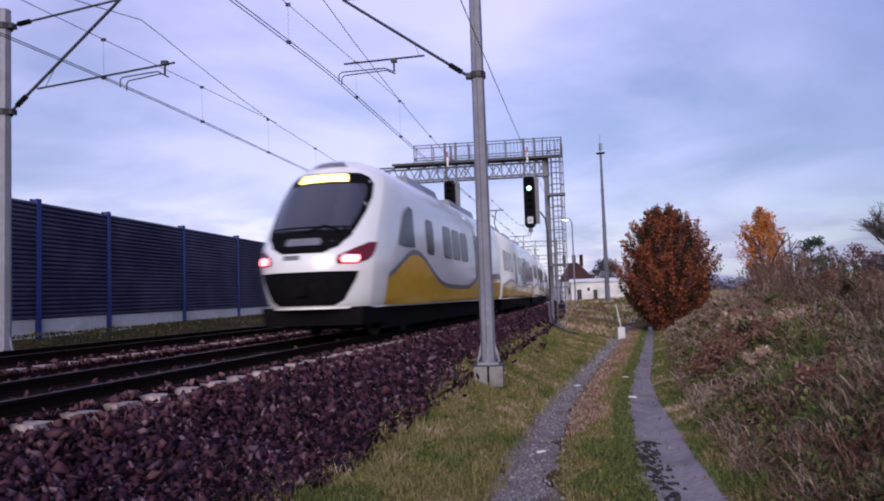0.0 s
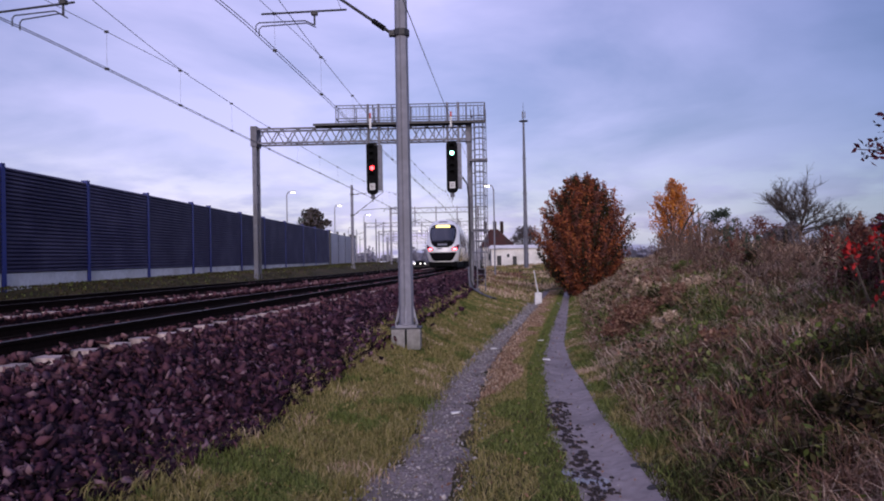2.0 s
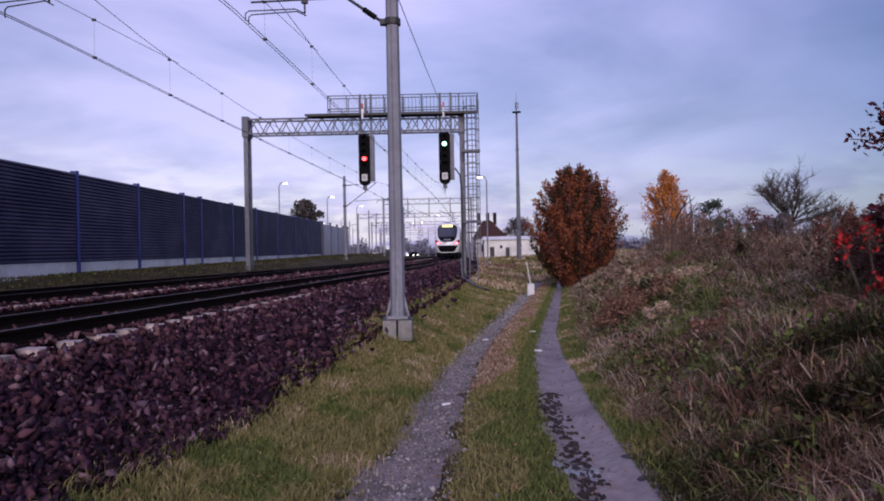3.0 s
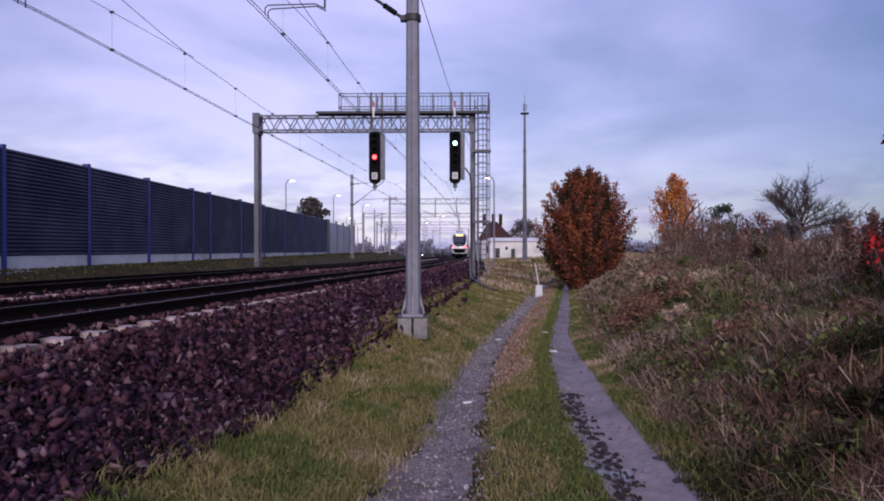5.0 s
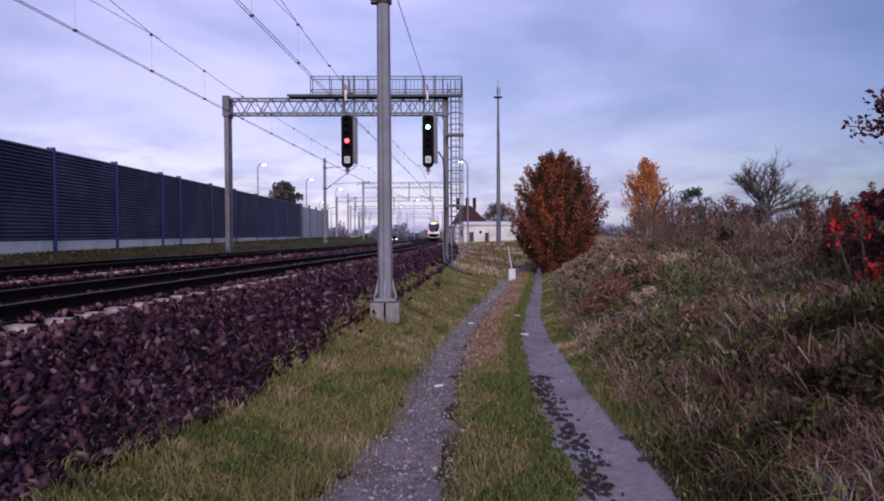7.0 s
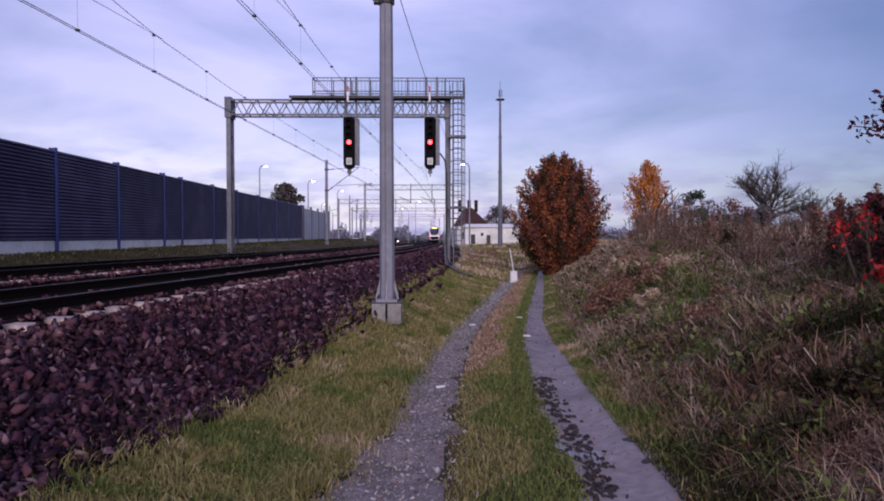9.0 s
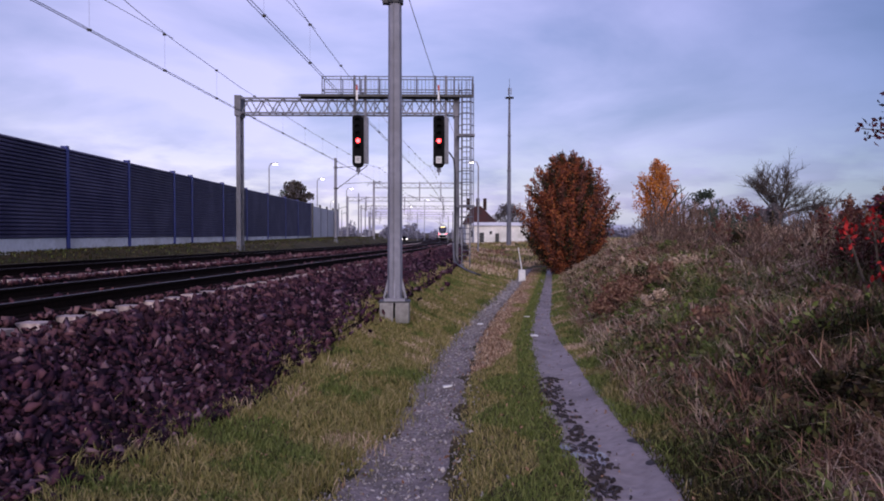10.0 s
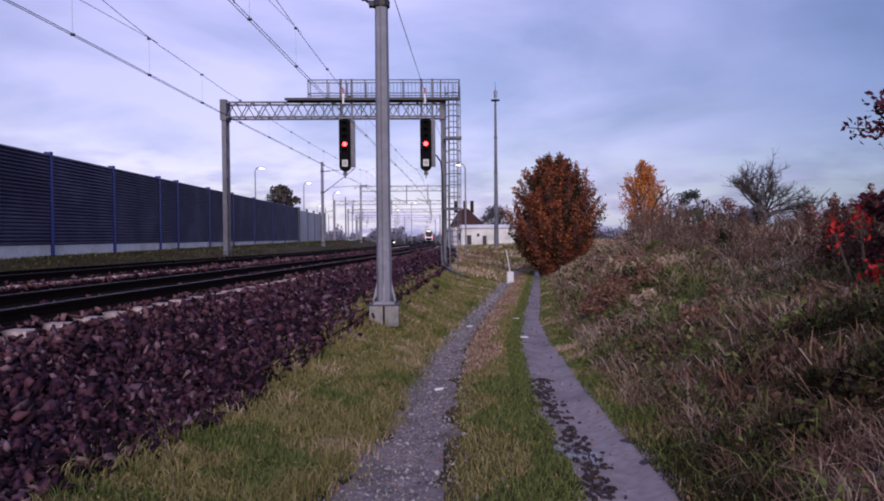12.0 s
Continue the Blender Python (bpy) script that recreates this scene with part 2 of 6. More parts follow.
# ---------------------------------------------------------------- mesh building
class Geo:
    """Collects vertices and faces; at() links them as one mesh object."""

    def __init__(self):
        self.v, self.f = [], []

    def add(self, v, f):
        n = len(self.v)
        self.v.extend(tuple(p) for p in v)
        self.f.extend(tuple(i + n for i in q) for q in f)
        return self

    def box(self, c, size, m=None):
        x, y, z = (a / 2 for a in size)
        p = [Vector((sx * x, sy * y, sz * z)) for sz in (-1, 1) for sy in (-1, 1) for sx in (-1, 1)]
        if m is not None:
            p = [m @ q for q in p]
        c = Vector(c)
        return self.add([q + c for q in p], [(0, 2, 3, 1), (4, 5, 7, 6), (0, 1, 5, 4), (2, 6, 7, 3), (0, 4, 6, 2), (1, 3, 7, 5)])

    def beam(self, a, b, w, h):
        """A bar of w by h from a to b."""
        a, b = Vector(a), Vector(b)
        d = b - a
        m = d.to_track_quat("Y", "Z").to_matrix()
        return self.box((a + b) / 2, (w, d.length, h), m)

    def tube(self, pts, r, n=8, r2=None):
        """A round bar along points."""
        pts = [Vector(p) for p in pts]
        r2 = r if r2 is None else r2
        rings = []
        last = None
        for i, p in enumerate(pts):
            d = (pts[min(i + 1, len(pts) - 1)] - pts[max(i - 1, 0)]).normalized()
            side = d.orthogonal().normalized() if last is None else (last - d * last.dot(d)).normalized()
            last = side
            up = d.cross(side)
            k = r + (r2 - r) * i / max(len(pts) - 1, 1)
            rings.append([p + (side * math.cos(2 * math.pi * j / n) + up * math.sin(2 * math.pi * j / n)) * k for j in range(n)])
        v = [q for ring in rings for q in ring]
        f = [(i * n + j, i * n + (j + 1) % n, (i + 1) * n + (j + 1) % n, (i + 1) * n + j) for i in range(len(pts) - 1) for j in range(n)]
        f += [tuple(range(n - 1, -1, -1)), tuple(range((len(pts) - 1) * n, len(pts) * n))]
        return self.add(v, f)

    def prism(self, outline, axis_from, axis_to):
        """An outline of (x, z) points pushed along y."""
        n = len(outline)
        v = [(x, axis_from, z) for x, z in outline] + [(x, axis_to, z) for x, z in outline]
        f = [(i, (i + 1) % n, n + (i + 1) % n, n + i) for i in range(n)]
        return self.add(v, f + [tuple(range(n - 1, -1, -1)), tuple(range(n, 2 * n))])

    def grid(self, rows, close=False):
        n = len(rows[0])
        v = [p for r in rows for p in r]
        f = [(i * n + j, i * n + j + 1, (i + 1) * n + j + 1, (i + 1) * n + j) for i in range(len(rows) - 1) for j in range(n - 1)]
        return self.add(v, f)

    def data(self, name, mat, flat=True):
        me = bpy.data.meshes.new(name)
        me.from_pydata([tuple(p) for p in self.v], [], self.f)
        me.materials.append(mat)
        if not flat:
            me.shade_smooth()
        me.update()
        return me


def part(name, g, mat, parent=None, label="", flat=True, m=None):
    """Links a Geo (or ready mesh data) as ONE mesh object under a thing or a part."""
    ob = new(name, g.data(name, mat, flat) if isinstance(g, Geo) else g)
    if parent is not None:
        ob.parent = parent
    if m is not None:
        ob.matrix_basis = m
    if label:
        ob["label"] = label
    return ob


def thing(name, label, category, group="", m=None, kind=""):
    ob = new(name)
    ob.empty_display_size = 0.2
    if m is not None:
        ob.matrix_basis = m
    return tagged(ob, label, category, group, kind)


def fast_mesh(name, verts, faces, mat):
    """Big meshes out of arrays: verts (n, 3), faces (m, 3 or 4)."""
    me = bpy.data.meshes.new(name)
    k = faces.shape[1]
    me.vertices.add(len(verts)); me.loops.add(faces.size); me.polygons.add(len(faces))
    me.vertices.foreach_set("co", np.ascontiguousarray(verts, dtype=np.float32).ravel())
    me.loops.foreach_set("vertex_index", np.ascontiguousarray(faces, dtype=np.int32).ravel())
    me.polygons.foreach_set("loop_start", np.arange(0, faces.size, k, dtype=np.int32))
    me.polygons.foreach_set("loop_total", np.full(len(faces), k, dtype=np.int32))
    me.materials.append(mat)
    me.update(calc_edges=True)
    return me


# ---------------------------------------------------------------- ground
def spaced(stops):
    """Values along an axis: (from, to, step) stretches."""
    out = []
    for a, b, step in stops:
        n = max(int(round((b - a) / step)), 1)
        out += [a + (b - a) * i / n for i in range(n)]
    return out + [stops[-1][1]]


def build_ground():
    ys = spaced([(-60, -4, 4), (-4, 26, 0.25), (26, 60, 0.4), (60, 130, 1.0), (130, 400, 15), (400, 2600, 200)])
    us = spaced([(-900, -60, 70), (-60, -14, 4), (-14, -5, 0.5), (-5, 9, 0.14), (9, 16, 0.5), (16, 60, 3), (60, 900, 60)])
    v = []
    for y in ys:
        shift = path_x(min(y, 130)) * smooth(400, 130, y)
        for u in us:
            x = u + shift * (1 if abs(u) < 60 else 0.3)
            v.append((x, y, ground_z(x, y)))
    n = len(us)
    f = np.array([(i * n + j, i * n + j + 1, (i + 1) * n + j + 1, (i + 1) * n + j) for i in range(len(ys) - 1) for j in range(n - 1)])
    me = fast_mesh("ground", np.array(v), f, M["soil"])
    me.shade_smooth()
    return tagged(new("ground", me), "grassy railway verge with a bank of dry weeds", "ground", kind="structure")


build_ground()


# ---------------------------------------------------------------- tracks
def along(offset, ys, dz=0.0):
    out = []
    for y in ys:
        h = track_h(y)
        out.append(Vector((track_x(y) + offset * math.cos(h), y - offset * math.sin(h), rail_z(y) + dz + (0.07 if offset < -2.6 else 0))))
    return out


def build_track(centre, label):
    t = thing("railway_track", label, "railway track", "tracks", kind="structure")
    ys = spaced([(-45, 60, 1.5), (60, 120, 4), (120, 420, 20)])
    prof = [(-0.075, -0.17), (0.075, -0.17), (0.075, -0.155), (0.012, -0.14), (0.012, -0.05), (0.036, -0.035), (0.036, -0.002), (-0.036, -0.002), (-0.036, -0.035), (-0.012, -0.05), (-0.012, -0.14), (-0.075, -0.155)]
    for side in (-0.755, 0.755):
        g = Geo()
        rows = [[p + Vector((px * math.cos(track_h(p.y)), -px * math.sin(track_h(p.y)), pz)) for px, pz in prof + prof[:1]] for p in along(centre + side, ys)]
        g.grid(rows)
        r = part("rail", g, M["rail"], t)
        top = Geo()
        top.grid([[p + Vector((q, 0, 0.002)) for q in (-0.03, 0.03)] for p in along(centre + side, ys)])
        part("rail_head", top, M["railtop"], r, "worn shiny running surface")
    # one concrete sleeper, then repeats along the curve
    g = Geo()
    g.prism([(-0.14, -0.36), (0.14, -0.36), (0.12, -0.19), (-0.12, -0.19)], -1.3, 1.3)
    me = g.data("sleeper", M["sleeper"])
    y = -6.0
    while y < 110:
        h = track_h(y)
        p = along(centre, [y])[0]
        part("sleeper", me, None, t, m=Matrix.Translation(p) @ Matrix.Rotation(math.pi / 2 - h, 4, "Z"))
        y += 0.6
    return t


def bed_z(s, y):
    """Top of the stone bed at s metres right of the near track."""
    zr = rail_z(y)
    toe = min(max(path_z(y) + 0.3, zr - toe_drop(y)), zr - 0.35)
    c = -GAP
    if s > 1.65:
        k = (s - 1.65) / 1.6
        return (zr - 0.24) * (1 - k) + (toe - 0.06) * k
    if s < c - 1.65:
        k = (c - 1.65 - s) / 1.0
        return zr - 0.17 - 0.25 * k
    if min(abs(s), abs(s - c)) < 1.1:
        return zr - 0.168 + (0.07 if s < -2.6 else 0)          # near-black bed level with the sleepers, the rails' shade in its colour
    mid = 0.07 if 1.05 < s < 1.62 else 0.0
    if c + 1.5 < s < -1.5:
        mid = 0.14
    return zr - 0.235 - mid + 0.07 * smooth(-1.6, -2.8, s)


def bed_edge(y):
    """Where the loose stone gives way to grass, right of the near track."""
    return float(np.interp(y, (0, 8, 13, 20, 40), (3.36, 3.3, 3.05, 2.85, 2.75))) + 0.30 * bumpy(y, 2.0, 1.3, 37) + 0.22 * bumpy(y, 6.0, 0.4, 38)


def build_bed():
    ys = spaced([(-45, -2, 2), (-2, 40, 0.4), (40, 130, 2), (130, 420, 20)])
    ss = spaced([(-GAP - 2.7, -GAP - 1.6, 0.3), (-GAP - 1.6, 1.5, 0.13), (1.5, 3.3, 0.15)])
    rows = []
    for y in ys:
        h = track_h(y)
        rows.append([(track_x(y) + s * math.cos(h), y - s * math.sin(h), bed_z(s, y) + 0.04 * bumpy(s, y, 0.35, 4)) for s in ss])
    g = Geo().grid(rows)
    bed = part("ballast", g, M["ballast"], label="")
    return tagged(bed, "reddish brown crushed stone bed under the tracks, darkened for gap shade", "ballast", kind="structure")


build_bed()
build_track(0.0, "near curved track with rusty rails on concrete sleepers")
build_track(-GAP, "far curved track with rusty rails beside the noise wall")


# ---------------------------------------------------------------- noise wall
def build_wall():
    w = thing("noise_wall", "dark blue ribbed noise wall on a pale concrete plinth", "noise barrier", kind="structure")
    ys = [-14.5, -9, -3.5, 2, 7.4, 13, 18.2, 21.7, 27.0, 32.5, 38.2, 41.0, 47.1, 53.0, 59.7, 66.8, 72.8, 80.3]
    x = -14.8
    for a, b in zip(ys, ys[1:]):
        z0 = 1.27 - 0.0045 * max(a - 20, 0) - 0.08
        top = 5.45
        g = Geo().box((x, (a + b) / 2, z0 + 0.36), (0.12, b - a - 0.16, 0.80))
        part("plinth_panel", g, M["plinth"], w, "pale concrete plinth panel")
        n = 26
        hgt = (top - z0 - 0.76) / n
        g = Geo()
        for i in range(n):
            z = z0 + 0.76 + hgt * i
            y0, y1 = a + 0.09, b - 0.09
            g.add([(x + 0.05, y0, z), (x + 0.05, y1, z), (x + 0.105, y0, z + hgt * 0.3), (x + 0.105, y1, z + hgt * 0.3), (x + 0.105, y0, z + hgt * 0.65), (x + 0.105, y1, z + hgt * 0.65), (x + 0.05, y0, z + hgt), (x + 0.05, y1, z + hgt)],
                  [(0, 1, 3, 2), (2, 3, 5, 4), (4, 5, 7, 6)])
        g.box((x, (a + b) / 2, (z0 + 0.76 + top) / 2), (0.09, b - a - 0.18, top - z0 - 0.77))
        part("panel", g, M["panel"], w)
    for a in ys:
        z0 = 1.27 - 0.0045 * max(a - 20, 0) - 0.3
        g = Geo()
        for dx in (-0.1, 0.12):
            g.box((x + dx, a, (z0 + 5.55) / 2), (0.02, 0.2, 5.55 - z0))
        g.box((x + 0.01, a, (z0 + 5.55) / 2), (0.2, 0.03, 5.55 - z0))
        part("post", g, M["blue"], w, "blue painted steel post")


build_wall()


# ---------------------------------------------------------------- masts
def build_mast(x, y, base, top, label, hand, tip, root, stay, tube_a, tube_b, drop, arm, group="masts"):
    """A tapered catenary mast. Its bracket lies across the line, to the right where hand is +1; each pair is metres out from the mast and metres over the rail."""
    m = thing("catenary_mast", label, "catenary mast", group, Matrix.Translation((x, y, 0)))
    foundation = part("foundation", Geo().box((-0.17, 0, base - 0.02), (0.29, 0.60, 0.44)).box((0.17, 0, base - 0.02), (0.29, 0.60, 0.44)), M["concrete"], m, "pair of weathered concrete foundation blocks")
    part("bed_plate", Geo().box((0, 0, base + 0.215), (0.68, 0.52, 0.03)), M["darksteel"], foundation)
    z0 = base + 0.23
    g = Geo().box((0, 0, z0 + 0.03), (0.46, 0.46, 0.06))
    for k in range(4):
        c, d = math.cos(k * math.pi / 2), math.sin(k * math.pi / 2)
        g.beam((0.12 * c, 0.12 * d, z0 + 0.55), (0.24 * c, 0.24 * d, z0 + 0.05), 0.03, 0.05)
    plate = part("base_plate", g, M["galv"], m)
    for sx in (-0.19, 0.19):
        for sy in (-0.19, 0.19):
            part("bolt", Geo().tube([(sx, sy, z0 + 0.05), (sx, sy, z0 + 0.13)], 0.022, 6), M["darksteel"], plate)
    part("pole", Geo().tube([(0, 0, z0), (0, 0, top)], 0.168, 8, 0.135), M["galv"], m)
    part("seam", Geo().beam((-0.02, -0.158, z0 + 0.1), (-0.02, -0.128, top), 0.035, 0.02), M["steel"], m, "dull weld seam down the pole")
    zr = rail_z(y)
    d = Vector((hand * math.cos(track_h(y)), -hand * math.sin(track_h(y)), 0))
    at = lambda p, dy=0.0, dz=0.0: d * p[0] + Vector((0, dy, zr + p[1] + dz))
    near = lambda p, q, f: (p[0] + (q[0] - p[0]) * f, p[1] + (q[1] - p[1]) * f)
    strut = part("strut", Geo().tube([at(root), at(tip)], 0.034, 8), M["darksteel"], m)
    tie = part("stay", Geo().tube([at(stay), at(near(stay, tip, 0.98))], 0.026, 8), M["darksteel"], m)
    for bar, p, q in ((strut, root, tip), (tie, stay, tip)):
        g = Geo()
        for k in range(5):
            f = (0.22 + 0.07 * k) / math.dist(p, q)
            g.tube([at(near(p, q, f)), at(near(p, q, f + 0.012))], 0.062, 8)
        part("insulator", g, M["black"], bar, "ribbed black insulator")
    reg = part("register_tube", Geo().tube([at(tube_a), at(tube_b)], 0.024, 8), M["darksteel"], m)
    part("drop_bracket", Geo().tube([at(drop, 0, 0.27), at(drop)], 0.024, 6).box(at(drop, 0, 0.27), (0.14, 0.10, 0.09)), M["darksteel"], reg)
    part("hanger_wire", Geo().tube([at(near(tube_a, tube_b, 0.06)), at(near(root, tip, 0.42))], 0.008, 4), M["darksteel"], reg)
    for k in (0.0, 0.16):
        knee = near(drop, arm, 0.16)
        g = Geo().tube([at(drop, k), at(knee, k, 0.10), at(near(drop, arm, 0.95), k * 1.6, 0.06), at(arm, k * 1.6), at(arm, k * 1.6, -0.16)], 0.014, 6)
        part("steady_arm", g, M["darksteel"], m)
    for z in (root[1], stay[1]):
        part("clamp", Geo().tube([(0, 0, zr + z - 0.07), (0, 0, zr + z + 0.07)], 0.185, 10).box((0.2 * hand, 0, zr + z), (0.14, 0.16, 0.12)), M["darksteel"], m)
    return m


NEAR_BRACKET = dict(tip=(3.25, 8.12), root=(0.2, 5.88), stay=(0.2, 7.95), tube_a=(1.25, 6.50), tube_b=(3.26, 6.53), drop=(2.0, 6.20), arm=(3.40, 6.28))
FAR_BRACKET = dict(tip=(3.24, 7.84), root=(0.2, 5.55), stay=(0.2, 7.62), tube_a=(0.96, 6.02), tube_b=(4.63, 6.21), drop=(4.38, 5.96), arm=(3.22, 5.97))
build_mast(-1.14, 14.8, 0.46, 9.6, "grey steel catenary mast on a concrete block in the grass", -1, **NEAR_BRACKET)
build_mast(-12.3, 13.9, 1.0, 9.4, "grey steel catenary mast before the noise wall", 1, **FAR_BRACKET)
build_mast(-10.3, 69.5, 0.8, 9.55, "grey steel catenary mast past the signal gantry", 1, **FAR_BRACKET)


def wires():
    """Over each track: two contact wires, a messenger wire that dips between the masts, a stitch wire under each mast, droppers with clips."""
    for c, name, lift in ((0.0, "near", 0.22), (-GAP, "far", 0.0)):
        t = thing("overhead_line", "double contact wires and catenary over the %s track" % name, "overhead line", "overhead lines")
        ys = spaced([(-42, -12, 3), (-12, 40, 0.8), (40, 180, 3)])
        masts = (-41, 14.5, 70, 125, 180)
        contact = curve([(-42, 5.9), (8, 6.12 + lift * 1.3), (15, 6.02 + lift * 1.5), (20, 5.85 + lift), (24, 5.74 + lift * 0.6), (30, 5.62 + lift * 0.4), (43, 5.52), (180, 5.5)])
        dip = curve([(0, 7.92 + lift), (2, 7.56 + lift), (4.5, 7.2 + lift), (7, 6.92 + lift), (9, 6.82 + lift * 0.7), (12.5, 6.62 + lift * 0.6), (20, 6.46 + lift * 0.4), (28, 6.40 + lift * 0.3)])

        def messenger(y):
            return dip(min(abs(y - k) for k in masts))

        def wander(y):
            return 0.05 * math.cos(math.pi * (y - 14.5) / 55.5) - 0.05

        at = lambda y, z, dx=0.0: along(c + dx + wander(y), [y], z)[0]
        for dx in (-0.045, 0.045):
            part("contact_wire", Geo().tube([at(y, contact(y), dx) for y in ys], 0.010, 5), M["darksteel"], t)
        wire = part("catenary_wire", Geo().tube([at(y, messenger(y)) for y in ys], 0.010, 5), M["darksteel"], t)
        for k in masts[1:3]:
            part("stitch_wire", Geo().tube([at(k + dy, 6.94 + lift * 1.1 + 0.04 * (dy / 7) ** 2) for dy in (-7, -3.5, 0, 3.5, 7)], 0.008, 5), M["darksteel"], t)
        y = -10.3
        while y < 120:
            a = at(y, contact(y))
            top = messenger(y) if min(abs(y - k) for k in masts) > 7 else 6.94 + lift * 1.1
            b = at(y, top)
            part("dropper", Geo().tube([a, b], 0.0035, 4), M["steel"], t)
            for p in (a, b):
                part("clip", Geo().box(p, (0.10, 0.05, 0.06)), M["darksteel"], wire)
            y += 3.9
    t = thing("feeder_wire", "thin feeder wire running past the mast to the gantry", "overhead line", "overhead lines")
    pts = [(-0.9 + 0.058 * (y - 14.8), y, 7.5 + 0.028 * (y - 14.8) + 0.0004 * (y - 14.8) ** 2) for y in spaced([(-12, 70, 4)])]
    part("wire", Geo().tube(pts, 0.010, 5), M["darksteel"], t)


wires()


# ---------------------------------------------------------------- signal gantry
GY = 38.5


def build_gantry():
    t = thing("signal_gantry", "grey steel lattice signal gantry with railed walkway over the tracks", "signal gantry", m=Matrix.Translation((0, GY, 0)))
    x0, x1, zb, zt = -11.15, 1.02, 8.73, 9.53
    for z, name in ((zb, "bottom_chord"), (zt, "top_chord")):
        for y in (-0.4, 0.4):
            part(name, Geo().box(((x0 + x1) / 2, y, z), (x1 - x0, 0.09, 0.09)), M["steel"], t)
    n = 26
    for i in range(n):
        a = x0 + 0.2 + (x1 - x0 - 0.4) * i / n
        b = x0 + 0.2 + (x1 - x0 - 0.4) * (i + 1) / n
        lo, hi = ((zb, zt) if i % 2 == 0 else (zt, zb))
        g = Geo()
        g.beam((a, -0.4, lo), (b, -0.4, hi), 0.05, 0.05)
        g.beam((a, 0.4, hi), (b, 0.4, lo), 0.05, 0.05)
        g.beam((a, -0.4, lo), (a, 0.4, lo), 0.04, 0.04)
        part("lattice_bar", g, M["steel"], t)
    # legs
    for x, base in ((x0, 0.85), (x1 - 0.15, 0.25)):
        for dy in (-0.32, 0.32):
            g = Geo().box((x, dy, (base + zt) / 2), (0.24, 0.10, zt - base))
            part("leg", g, M["steel"], t)
        g = Geo()
        z = base + 0.6
        while z < zb - 0.6:
            g.beam((x, -0.3, z), (x, 0.3, z + 0.55), 0.06, 0.03)
            g.beam((x, 0.3, z + 0.55), (x, -0.3, z + 1.1), 0.06, 0.03)
            z += 1.1
        part("leg_lacing", g, M["steel"], t)
        part("footing", Geo().box((x, 0, base - 0.2), (0.9, 1.2, 0.7)), M["concrete"], t, "concrete footing")
        part("head_plate", Geo().box((x, 0, (zb + zt) / 2), (0.34, 0.95, 1.12)), M["steel"], t)
    # walkway with railing
    deck = Geo().box((-2.95, -0.78, 9.60), (9.44, 0.74, 0.05))
    deck.box((-2.95, -1.14, 9.56), (9.44, 0.04, 0.13))
    part("walkway_deck", deck, M["darksteel"], t, "dark steel grating deck")
    for y in (-1.15, -0.42):
        for z in (9.86, 10.57):
            part("handrail", Geo().tube([(-6.40, y, z), (1.74, y, z)], 0.026, 6), M["steel"], t)
        for x in np.linspace(-6.40, 1.74, 9):
            part("railing_post", Geo().tube([(x, y, 9.60), (x, y, 10.57)], 0.030, 6), M["steel"], t)
        for x in np.linspace(-6.2, 1.55, 40):
            part("baluster", Geo().tube([(x, y, 9.62), (x, y, 10.55)], 0.010, 4), M["steel"], t)
    for x in (-6.40, 1.74):
        for z in (9.86, 10.57):
            part("end_rail", Geo().tube([(x, -1.15, z), (x, -0.42, z)], 0.026, 6), M["steel"], t)
    # uprights that carry the walkway on the truss
    for x in np.linspace(-6.2, 0.5, 14):
        part("walkway_hanger", Geo().box((x, -0.47, 9.12), (0.05, 0.05, 0.9)), M["steel"], t)
    # caged ladder beside the leg
    for x in (1.18, 1.62):
        part("ladder_stile", Geo().box((x, -0.62, 5.0), (0.06, 0.06, 9.5)), M["steel"], t)
    z = 0.6
    while z < 9.7:
        part("rung", Geo().tube([(1.18, -0.62, z), (1.62, -0.62, z)], 0.02, 6), M["steel"], t)
        z += 0.3
    z = 2.4
    while z < 10.4:
        pts = [(1.40 + 0.40 * math.cos(a), -0.66 - 0.72 * math.sin(a), z) for a in np.linspace(0, math.pi, 11)]
        part("cage_hoop", Geo().tube(pts, 0.028, 5), M["steel"], t)
        z += 0.62
    for a in (0.0, 0.8, 1.57, 2.34, 3.14):
        x, y = 1.40 + 0.40 * math.cos(a), -0.66 - 0.72 * math.sin(a)
        part("cage_bar", Geo().tube([(x, y, 2.4), (x, y, 10.3)], 0.022, 5), M["steel"], t)
    for z in (7.45, 3.6):
        part("rest_platform", Geo().box((1.36, -0.9, z), (0.95, 0.6, 0.12)), M["steel"], t)
    # cable down the leg and into the ballast
    part("cable", Geo().tube([(0.45, -0.55, 6.6), (0.72, -0.55, 6.2), (0.80, -0.55, 5.4), (0.80, -0.55, 0.9), (1.0, -0.9, 0.35), (1.5, -1.8, 0.12), (2.1, -2.5, -0.05)], 0.045, 6), M["darksteel"], t)
    part("conduit", Geo().tube([(0.7, -0.6, 1.6), (0.75, -0.9, 0.55), (1.3, -2.6, 0.25), (1.8, -3.2, 0.05)], 0.05, 6), M["steel"], t)
    return t


